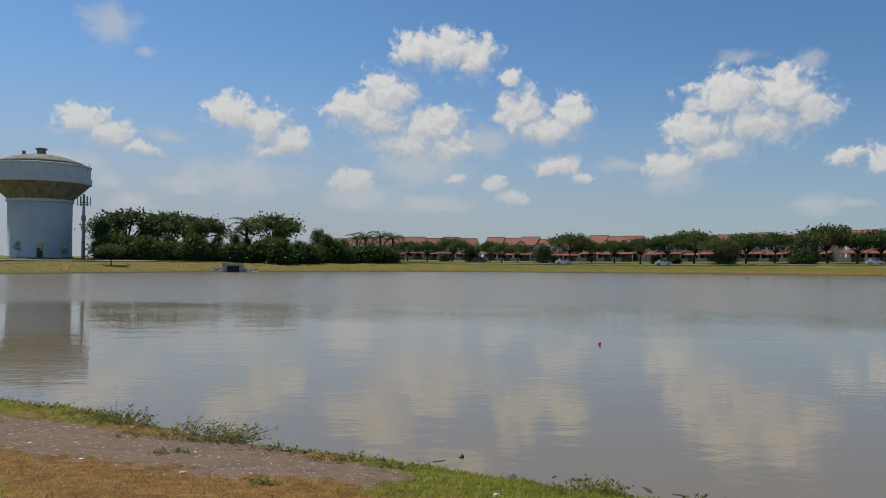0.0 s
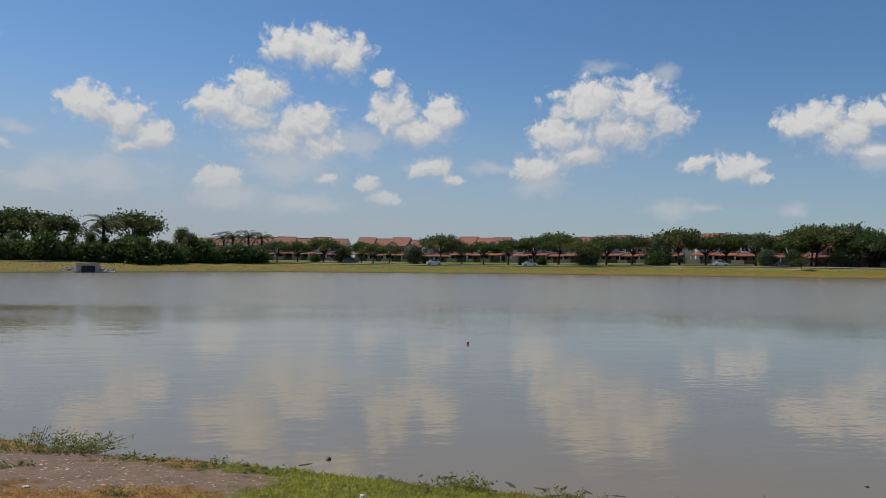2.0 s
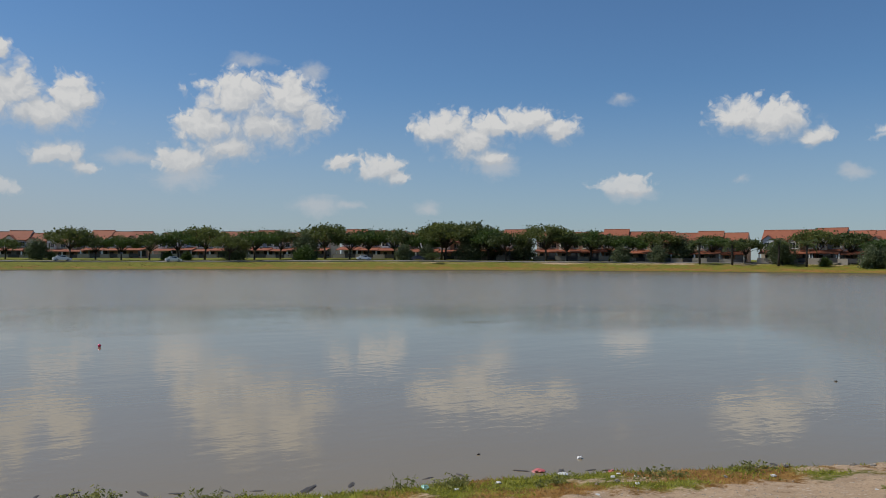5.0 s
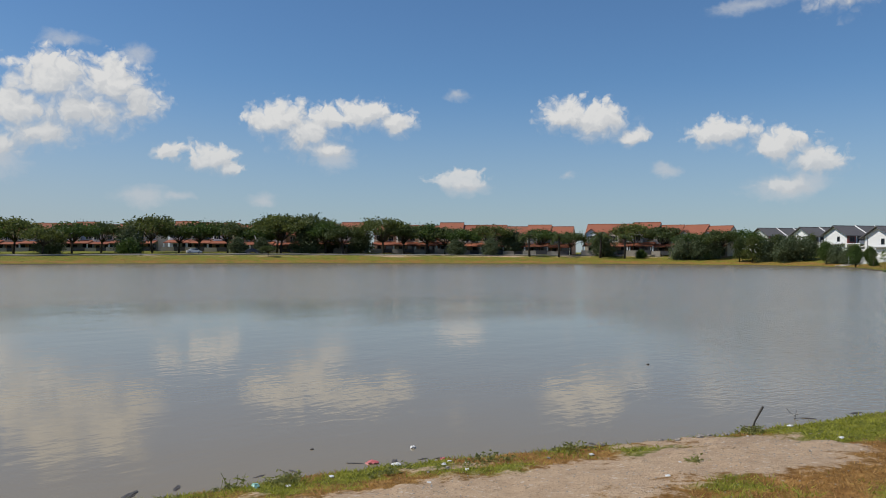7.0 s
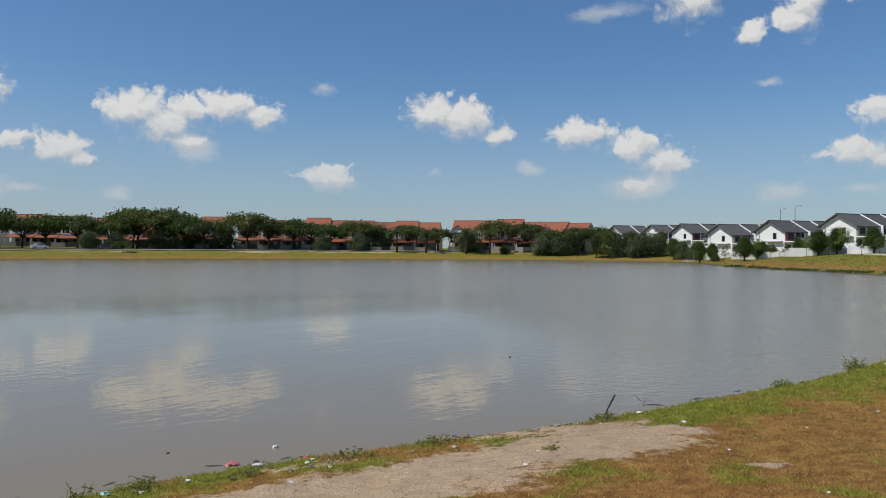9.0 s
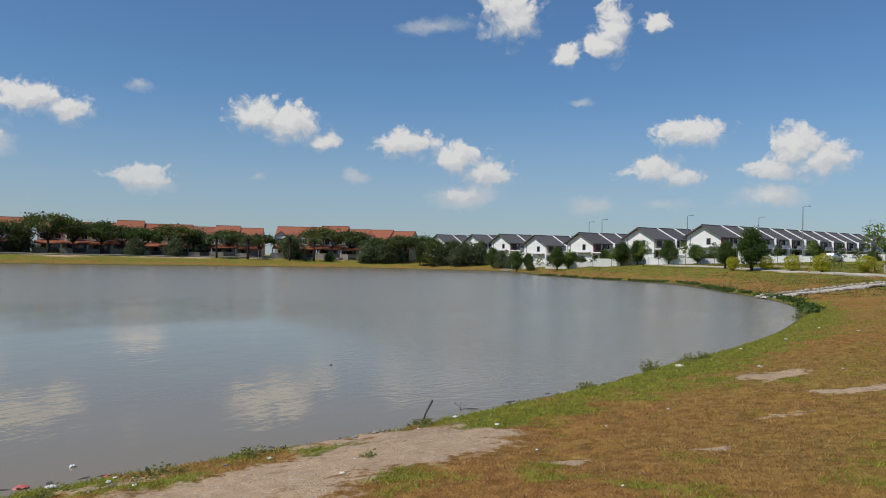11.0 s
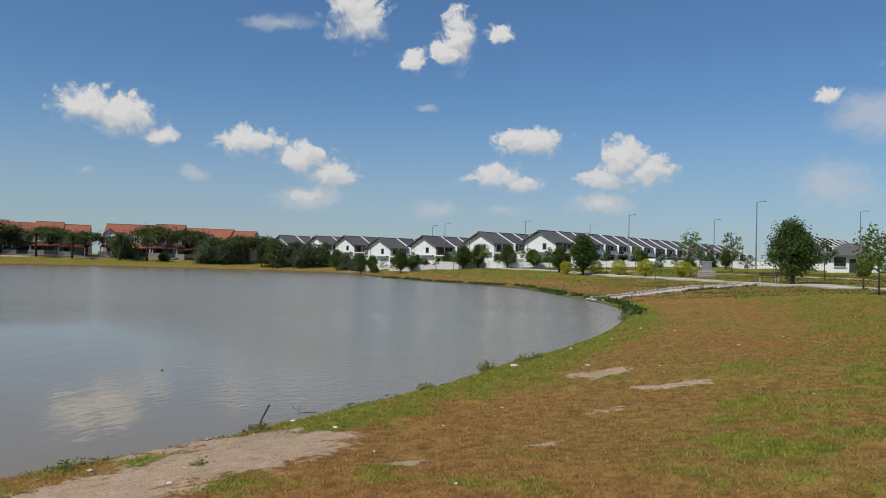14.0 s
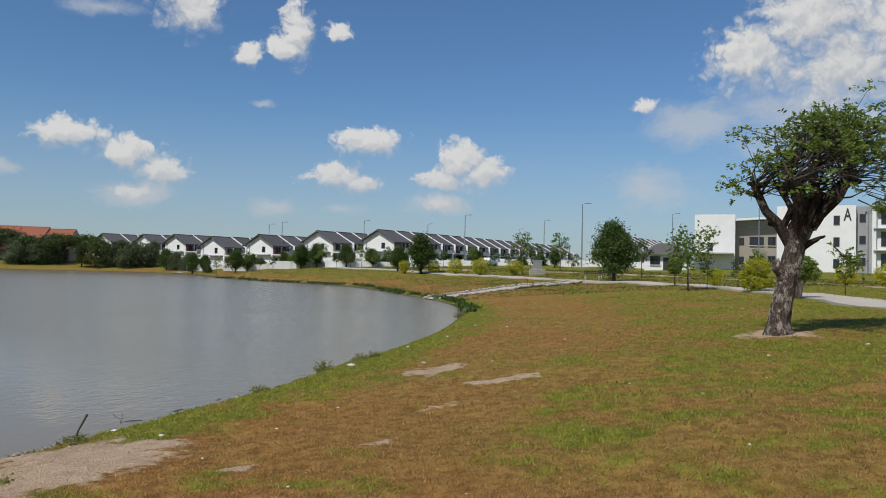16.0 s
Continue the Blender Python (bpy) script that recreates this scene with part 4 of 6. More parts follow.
def stand(proto, az, dist, scale=1.0, turn=0.0, sink=0.0):
    x, y = spot(az, dist)
    return copy_thing(proto, pose(x, y, on_ground(x, y) - sink, 0, 0, turn) @ Matrix.Scale(scale, 4))


old = big_tree()
old.matrix_basis = pose(*spot(-114.36, 22.7), on_ground(*spot(-114.36, 22.7)), 0, 0, -114.4)

rng = np.random.default_rng(11)
spreads = [spreading_tree(20 + k, 7.0, 5.0 + 0.4 * k, ("leaf_dark", "leaf_mid", "leaf_far")[k]) for k in range(3)]
heaped = [bushy_tree(40 + k, 9.0, 2.5 + 0.55 * k, ("leaf_dark", "leaf_dark", "leaf_far")[k]) for k in range(3)]
silver = bushy_tree(50, 5.0, 2.9, "leaf_silver", 0.12, label="low dusty-green flowering tree by the road")
shrub = bushy_tree(51, 3.2, 2.2, "leaf_mid", 0.08, label="rounded mid-green bush beside the road")
palm = palm_tree(60)

PROTOS = []


def first(proto, az, dist, scale, turn=0.0):
    """Stands a prototype itself in its first place."""
    x, y = spot(az, dist)
    proto.matrix_basis = pose(x, y, on_ground(x, y), 0, 0, turn) @ Matrix.Scale(scale, 4)


def crest(az):
    """Elevation of the tree tops, in degrees, along the far bank."""
    return float(np.interp(-az, [-24, -21.6, -19.5, -17.6, -15.4, -13.4, -10.3, -8.7, -7.3, -4, -2, 5, 10, 17, 30, 36, 45, 58, 66, 72],
                           [2.85, 3.05, 2.95, 2.75, 2.45, 2.5, 2.3, 2.1, 1.8, 1.7, 1.65, 1.8, 1.95, 2.25, 2.4, 2.45, 2.4, 2.3, 2.35, 2.2]))


# the wood on the western side, dense and tall
wood = [(heaped[k % 3], az) for k, az in enumerate(np.arange(23.6, 6.0, -0.72))]
used = set()
for k, (proto, az) in enumerate(wood):
    az = az + rng.uniform(-0.3, 0.3)
    dist = 196 + 14 * (k % 3) + rng.uniform(-5, 5) + max(0, (12 - az)) * 2.2
    tall = (crest(az) * rng.uniform(0.42, 1.1)) * PI / 180 * dist + 0.5
    if proto not in used:
        used.add(proto)
        first(proto, az, dist, tall / 9.0, rng.uniform(0, 360))
    else:
        stand(proto, az, dist, tall / 9.0, rng.uniform(0, 360))
for az, el, dist in ((21.7, 3.12, 214), (19.2, 3.02, 216), (17.5, 2.85, 214), (12.1, 3.08, 226), (-37.9, 3.0, 262), (-36.3, 2.6, 262), (-34.2, 2.5, 262)):
    stand(spreads[0] if az != -37.9 else heaped[1], az, dist, (el * PI / 180 * dist + 0.6) / (7.0 if az != -37.9 else 9.0), rng.uniform(0, 360))
first(palm, 5.7, 226, 1.22)
for az, dist, s in ((4.6, 228, 1.05), (6.3, 230, 0.95), (3.7, 227, 1.0), (14.0, 205, 1.3), (-52.3, 243, 0.9), (-54.4, 243, 0.9), (-57.3, 242, 0.95), (-59.0, 242, 0.9), (-67.2, 236, 0.75)):
    stand(palm, az, dist, s, rng.uniform(0, 360))

# the row of spreading trees before the red-roofed houses
used = set()
az = 2.6
k = 0
while az > -67:
    proto = (spreads[0], spreads[1], spreads[2], silver, spreads[1], spreads[0], silver, spreads[2], spreads[0], spreads[1])[k % 10]
    dist = float(np.interp(-az, [0, 20, 30, 45, 60, 68], [238, 246, 252, 256, 250, 238])) + rng.uniform(-4, 6)
    base = 7.0 if proto in spreads else 5.0 if proto is silver else 9.0
    tall = crest(az) * rng.uniform(0.84, 1.1) * PI / 180 * dist
    if proto is silver:
        tall *= 0.72
    if -66 < az < -50:
        tall *= 0.95
    if proto in spreads and proto not in used:
        used.add(proto)
        first(proto, az, dist, tall / base, rng.uniform(0, 360))
    else:
        stand(proto, az, dist, tall / base, rng.uniform(0, 360))
    az -= rng.uniform(1.25, 2.1) if not -52 > az > -58 else 2.2
    k += 1
first(silver, -31.5, 244, 0.95)
for az, dist, s in ((-33.2, 246, 1.0), (-47.0, 246, 1.0), (-49.5, 247, 1.05), (-62.8, 240, 1.25), (-63.9, 240, 1.2), (-64.8, 241, 1.15), (-69.6, 226, 1.3), (-70.6, 226, 1.25), (-68.3, 230, 1.2), (-72.5, 212, 0.9), (-73.3, 205, 0.8)):
    stand(silver, az, dist, s, rng.uniform(0, 360))
first(shrub, -24.4, 240, 1.25)
for k in range(12):
    az = rng.uniform(-66, 22)
    stand(shrub, az, float(np.interp(-az, [-24, 0, 20, 45, 68], [196, 236, 244, 254, 240])) + rng.uniform(-2, 8), rng.uniform(0.4, 0.85), rng.uniform(0, 360))
for az in np.arange(23, 3, -0.8):
    stand(shrub, az + rng.uniform(-0.3, 0.3), 190 + max(0, (12 - az)) * 2.4 + rng.uniform(-3, 3), rng.uniform(0.8, 1.35), rng.uniform(0, 360))
for az in (-66.6, -67.4, -68.2, -69.0, -69.9, -71.0, -71.8):
    stand(heaped[(int(-az * 10)) % 3], az, 228 + rng.uniform(-3, 4), rng.uniform(0.72, 0.86), rng.uniform(0, 360))
# single trees out on the grass of the far bank
for az, dist, tall, proto in ((22.8, 160, 4.6, spreads[0]), (-4.2, 228, 6.4, spreads[1]), (-19.2, 233, 6.8, spreads[2]), (-33.6, 232, 3.6, spreads[0])):
    stand(proto, az, dist, tall / 7.0, rng.uniform(0, 360))

youngs = [young_tree(70, 5.0), young_tree(71, 5.4, "leaf_light", 1.2), young_tree(72, 4.6, "leaf_dark", 1.4)]
first(youngs[0], 28.3, 178, 0.7)
first(youngs[1], 26.9, 176, 0.72)
first(youngs[2], 25.7, 180, 0.6)
YOUNG = [(-73.4, 176, 1.0, 0), (-76.0, 168, 1.15, 2), (-77.2, 172, 1.1, 1), (-79.0, 160, 0.9, 0), (-80.3, 158, 1.0, 1), (-84.5, 148, 1.05, 2), (-82.5, 150, 1.25, 1), (-87.2, 138, 1.1, 0),
         (-86.3, 140, 0.8, 1), (-95.0, 118, 0.95, 0), (-96.9, 105, 1.4, 1), (-98.1, 112, 1.1, 0), (-99.6, 118, 1.45, 1), (-100.6, 96, 0.9, 2), (-105.3, 84, 1.15, 0), (-94.6, 96, 0.55, 1),
         (-111.7, 62, 0.72, 2), (-113.0, 66, 0.7, 1), (-109.7, 58, 0.62, 0), (-118.2, 48, 0.6, 0), (-102.2, 110, 1.05, 2),
         (-74.6, 180, 1.1, 2), (-75.2, 172, 0.9, 1), (-78.1, 170, 1.0, 2), (-79.7, 168, 1.1, 0), (-81.6, 160, 0.9, 0), (-83.5, 152, 1.0, 2), (-85.3, 150, 1.1, 1), (-88.0, 146, 0.9, 2), (-91.2, 140, 0.9, 0), (-93.2, 138, 1.0, 1), (-95.9, 128, 0.95, 2), (-97.5, 130, 1.1, 0)]
for az, dist, s, k in YOUNG:
    stand(youngs[k], az, dist, s, rng.uniform(0, 360))
wide_young = young_tree(73, 4.4, "leaf_light", 1.7)
first(wide_young, -108.45, 58, 0.98)
lime = bushy_tree(80, 6.6, 2.2, "leaf_mid", 0.3, label="bushy dark green tree on the turf by the path", leaf_size=0.13, per=800)
first(lime, -103.4, 75.5, 0.85)
stand(lime, -89.6, 118, 1.05, 80)
stand(lime, -81.0, 164, 0.85, 200)

for az, dist, s in ((-71.9, 214, 0.95), (-73.6, 192, 0.85), (-76.5, 172, 0.86), (-77.3, 178, 0.62), (-79.9, 168, 0.6), (-82.1, 163, 0.86), (-84.2, 158, 0.8), (-86.1, 156, 0.62), (-87.9, 128, 0.72)):
    stand(lime, az, dist, s, rng.uniform(0, 360))

# low hedges and bushes before the grey-roofed houses
for az in np.arange(-73.2, -102, -0.85):
    if rng.uniform() < 0.45:
        stand(shrub, az + rng.uniform(-0.3, 0.3), float(np.interp(-az, [73, 80, 88, 102], [196, 176, 158, 150])) + rng.uniform(-4, 4), rng.uniform(0.3, 0.62), rng.uniform(0, 360))
for az, dist, s in ((-74.4, 196, 0.62), (-77.6, 184, 0.55), (-81.2, 172, 0.66), (-84.0, 166, 0.5), (-85.9, 160, 0.55), (-93.6, 146, 0.5), (-99.2, 140, 0.5)):
    stand(lime, az, dist, s * 1.15, rng.uniform(0, 360))

GOLD = "rounded yellow-green clipped shrub beside the footpath"
g1 = clipped_shrub(90, [(0, 0, 1.05, 0.95), (0.2, 0.1, 0.5, 0.6)], "leaf_gold", GOLD)
first(g1, -96.4, 102, 1.12)
g2 = clipped_shrub(91, [(0, 0, 1.15, 0.8), (-0.2, 0.1, 0.55, 0.55), (0.3, 0, 0.6, 0.5)], "leaf_gold", "rounded yellow-green clipped shrub with a leafy skirt")
first(g2, -88.4, 121, 1.15)
for az, dist, s in ((-90.5, 118, 1.0), (-92.1, 113, 1.1), (-93.9, 104, 1.15)):
    stand(g2, az, dist, s, az * 7)
g3 = clipped_shrub(92, [(0.25, 0, 1.45, 0.72), (-0.42, 0.1, 0.95, 0.42), (0.0, -0.2, 0.55, 0.62), (0.55, 0, 0.6, 0.5)], "leaf_gold", "tiered yellow-green clipped shrub at the path's edge", 0.08, 3600)
first(g3, -112.65, 53.5, 1.12, -112)
g4 = clipped_shrub(93, [(0.1, 0, 1.5, 0.6), (-0.35, 0, 1.2, 0.4), (0.45, 0, 1.15, 0.45)], "leaf_light", "round-headed shrub on a thick bare stem", 0.075, 2600)
first(g4, -115.43, 42.6, 1.12, -115)
stand(g4, -107.56, 65, 0.95, -20)
stand(g2, -110.2, 64, 0.7, 30)
stand(g1, -120.6, 62, 0.8, 30)
stand(g2, -118.2, 66, 0.8, 70)


# ---------------------------------------------------------------- water tower and mast
def ring_of(count, make):
    for k in range(count):
        make(2 * PI * k / count)


tx, ty = spot(27.05, 205)
tower = thing("water_tower", "large white concrete water tower with stained bowl and dome", "water tower", m=pose(tx, ty, on_ground(tx, ty) - 0.2, 0, 0, 27))
tz = -on_ground(tx, ty) + 0.2
part("shaft", Shape().lathe([(6.95, 0), (6.9, 0.6), (6.8, 0.7), (6.75, 8), (6.8, 15.2 + tz + 0.0)], 64), "tower", tower, "whitewashed round shaft", True)
part("collar", Shape().lathe([(6.8, 15.0 + tz), (7.1, 15.1 + tz), (7.1, 15.7 + tz), (6.8, 15.8 + tz)], 64), "tower", tower)
part("bowl", Shape().lathe([(6.9, 15.7 + tz), (7.2, 16.1 + tz), (8.6, 17.4 + tz), (9.9, 18.7 + tz), (10.35, 19.3 + tz), (10.35, 19.6 + tz)], 64), "stained", tower, "weather-stained concrete bowl")
part("rim", Shape().lathe([(10.4, 19.35 + tz), (10.85, 19.4 + tz), (10.85, 20.7 + tz), (10.6, 20.9 + tz), (10.55, 23.2 + tz), (10.75, 23.3 + tz), (10.75, 23.6 + tz), (10.3, 23.7 + tz)], 64), "tower", tower)
part("dome", Shape().lathe([(10.5, 23.55 + tz), (8.6, 24.5 + tz), (6.2, 25.4 + tz), (3.2, 26.05 + tz), (0.8, 26.25 + tz), (0.01, 26.25 + tz)], 64), "stained", tower, "dirty brown domed roof", True)
vent = part("vent", Shape().lathe([(0.95, 26.1 + tz), (0.95, 27.3 + tz), (1.25, 27.35 + tz), (1.25, 27.65 + tz), (0.2, 27.9 + tz)], 20), "stained", tower)
part("hatch", Shape().box(-3.9, -3.2, -0.4, 0.4, 25.8 + tz, 26.9 + tz, 0.05), "stained", tower)
part("door", Shape().box(-0.6, 0.6, -0.12, 0.1, 0.2, 2.4), "dark", tower, m=pose(0, -6.9, 0))
for k in range(5):
    a = -1.9 + 0.25 * k
    part("railing_post", Shape().box(-0.03, 0.03, -0.03, 0.03, 23.6 + tz, 24.5 + tz), "metal", tower, m=pose(10.4 * math.cos(a + 1.3), 10.4 * math.sin(a + 1.3), 0))

mx, my = spot(24.5, 200)
mast = thing("telecom_mast", "grey telecom mast with antenna panels near the top", "mast", m=pose(mx, my, on_ground(mx, my), 0, 0, 24))
part("pole", Shape().tube([(0, 0, -0.3), (0, 0, 7), (0, 0, 14.9)], [0.42, 0.36, 0.26], 12), "metal", mast)
part("platform", Shape().lathe([(0.3, 12.4), (1.0, 12.45), (1.0, 12.6), (0.3, 12.65)], 16), "metal", mast)
for k in range(6):
    a = k * PI / 3
    part("antenna_panel", Shape().box(-0.16, 0.16, -0.09, 0.09, 12.2, 14.3, 0.03), "grey", mast, m=pose(1.35 * math.cos(a), 1.35 * math.sin(a), 0, 0, 0, math.degrees(a) + 90))
    part("bracket", Shape().tube([(0, 0, 13.0), (1.3 * math.cos(a), 1.3 * math.sin(a), 13.0)], [0.05, 0.05], 5), "metal", mast)
part("equipment_box", Shape().box(-0.5, 0.5, -0.7, -0.3, 8.6, 9.9, 0.04), "grey", mast)

# ---------------------------------------------------------------- culvert on the far bank
cx, cy = spot(14.9, 159.5)
culvert = thing("culvert", "concrete box culvert mouth with rubble wing slopes", "culvert", m=pose(cx, cy, 0.0, 0, 0, 14.9))
part("headwall", Shape().box(-2.0, -1.15, -0.3, 0.5, -0.6, 1.5, 0.04).box(1.15, 2.0, -0.3, 0.5, -0.6, 1.5, 0.04).box(-2.0, 2.0, -0.32, 0.5, 1.25, 1.75, 0.04), "concrete", culvert)
# a thin dark panel stands in for the shade inside the mouth
part("culvert_bore", Shape().box(-1.15, 1.15, 0.4, 0.5, -0.6, 1.25), "dark", culvert)
for k in range(130):
    s = 1 if k % 2 else -1
    u, d = s * rng.uniform(1.6, 4.6), rng.uniform(-0.9, 1.6)
    part("stone", STONES[k % 5], "stone", culvert, m=pose(u, d, max(0.05, 0.45 + 0.42 * d - 0.12 * abs(u) + rng.uniform(0, 0.3)), rng.uniform(-20, 20), rng.uniform(-20, 20), rng.uniform(0, 360)) @ Matrix.Scale(rng.uniform(0.8, 1.5), 4))


# ---------------------------------------------------------------- houses
def gable_roof(x0, x1, y0, y1, eave, ridge, drop=0.22, over=0.45):
    m = (y0 + y1) / 2
    low = eave - (ridge - eave) * over / ((y1 - y0) / 2)
    s = Shape()
    s.slab([(x0, y0 - over, low), (x1, y0 - over, low), (x1, m, ridge), (x0, m, ridge)], drop)
    s.slab([(x0, m, ridge), (x1, m, ridge), (x1, y1 + over, low), (x0, y1 + over, low)], drop)
    return s.box(x0, x1, m - 0.12, m + 0.12, ridge - 0.08, ridge + 0.1)


def house_body(x0, x1, y0, y1, eave, ridge):
    m = (y0 + y1) / 2
    ring = [(y0, -0.6), (y1, -0.6), (y1, eave), (m, ridge), (y0, eave)]
    v = [(x0, y, z) for y, z in ring] + [(x1, y, z) for y, z in ring]
    return Shape().add(v, [(4, 3, 2, 1, 0), (5, 6, 7, 8, 9)] + [(i, (i + 1) % 5, 5 + (i + 1) % 5, 5 + i) for i in range(5)])


def window(parent, x, y, z, w, h, frame_mat="white", bars=2, sill=True):
    win = part("window", Shape().box(-w / 2 - 0.09, -w / 2, -0.06, 0.06, -0.09, h + 0.09).box(w / 2, w / 2 + 0.09, -0.06, 0.06, -0.09, h + 0.09)
               .box(-w / 2, w / 2, -0.06, 0.06, -0.09, 0).box(-w / 2, w / 2, -0.06, 0.06, h, h + 0.09), frame_mat, parent, m=pose(x, y - 0.03, z))
    part("pane", Shape().box(-w / 2, w / 2, -0.01, 0.015, 0, h), "glass", win)
    for k in range(1, bars):
        part("glazing_bar", Shape().box(-0.035, 0.035, -0.035, 0.03, 0, h), frame_mat, win, m=pose(-w / 2 + w * k / bars, 0, 0))
    if sill:
        part("sill", Shape().box(-w / 2 - 0.15, w / 2 + 0.15, -0.2, 0.05, -0.18, -0.09, 0.02), "white", win)
    return win


def red_house(wall, bay, label):
    h = thing("terrace_house", label, "house", "red-roofed terrace houses")
    part("wall", house_body(-3.6, 3.6, 0, 10, 6.1, 8.9), wall, h)
    part("roof", gable_roof(-3.62, 3.62, 0, 10, 6.2, 9.1), "red_tile", h, "faded terracotta tile roof")
    b = part("bay", Shape().box(-3.2, -0.2, -1.1, 0.02, 2.9, 6.2, 0.03), bay, h)
    part("bay_gable", Shape().add([(-3.2, -1.1, 6.2), (-0.2, -1.1, 6.2), (-1.7, -1.1, 7.35), (-3.2, 1, 6.2), (-0.2, 1, 6.2), (-1.7, 1, 7.35)], [(0, 1, 2), (5, 4, 3), (0, 2, 5, 3), (2, 1, 4, 5)]), bay, h)
    r = Shape()
    r.slab([(-3.6, -1.5, 6.1), (-1.7, -1.5, 7.55), (-1.7, 2.6, 7.55), (-3.6, 2.6, 6.1)], 0.16)
    r.slab([(-1.7, -1.5, 7.55), (0.2, -1.5, 6.1), (0.2, 2.6, 6.1), (-1.7, 2.6, 7.55)], 0.16)
    part("bay_roof", r, "red_tile", h)
    window(h, -1.7, -1.1, 3.9, 1.9, 1.5, "white", 3)
    window(h, 1.9, 0, 3.9, 1.5, 1.4, "white", 2)
    part("porch_roof", Shape().slab([(-3.6, -5.2, 2.5), (3.6, -5.2, 2.5), (3.6, 0.0, 3.5), (-3.6, 0.0, 3.5)], 0.18), "red_tile", h, "lean-to tiled porch roof")
    for x in (-3.4, 3.4):
        part("porch_post", Shape().box(-0.15, 0.15, -0.15, 0.15, -0.3, 2.5, 0.02), "white", h, m=pose(x, -4.9, 0))
    window(h, 1.6, 0, 0.6, 2.6, 1.7, "dark", 3, False)
    part("door", Shape().box(-2.6, -1.4, -0.05, 0.05, 0, 2.1), "dark", h)
    part("front_wall", Shape().box(-3.6, 0.2, -7.1, -6.9, -0.4, 1.2, 0.02), "taupe", h)
    part("gate", Shape().box(0.3, 3.5, -7.05, -6.98, 0.1, 1.25), "dark", h)
    return h


reds = [red_house("cream", "white", "two-storey cream terrace house with terracotta roof"),
        red_house("pink", "cream", "two-storey pinkish terrace house with terracotta roof"),
        red_house("bluish", "white", "two-storey pale blue terrace house with terracotta roof")]
row = curve_through([spot(8, 348), spot(-2, 338), spot(-12, 318), spot(-25, 290), spot(-38, 270), spot(-50, 262), spot(-60, 256), spot(-67, 246)], 1.0)
along = np.concatenate([[0], np.cumsum(np.linalg.norm(np.diff(row, axis=0), axis=1))])
s, k, seen = 0.0, 0, set()
while s < along[-1] - 4:
    x, y = np.interp(s, along, row[:, 0]), np.interp(s, along, row[:, 1])
    x2, y2 = np.interp(s + 2, along, row[:, 0]), np.interp(s + 2, along, row[:, 1])
    turn = math.degrees(math.atan2(y2 - y, x2 - x))
    proto = reds[(0, 1, 0, 2, 1, 0, 1, 2)[k % 8]]
    m = pose(x, y, on_ground(x, y) - 0.2 + 0.3 * (k // 5 % 2), 0, 0, turn) @ Matrix.Scale(1.02 + 0.05 * (k // 3 % 2), 4)
    if proto in seen:
        copy_thing(proto, m)
    else:
        seen.add(proto)
        proto.matrix_basis = m
    k += 1
    s += 7.3 + (4.5 if k % 9 == 0 else 0)


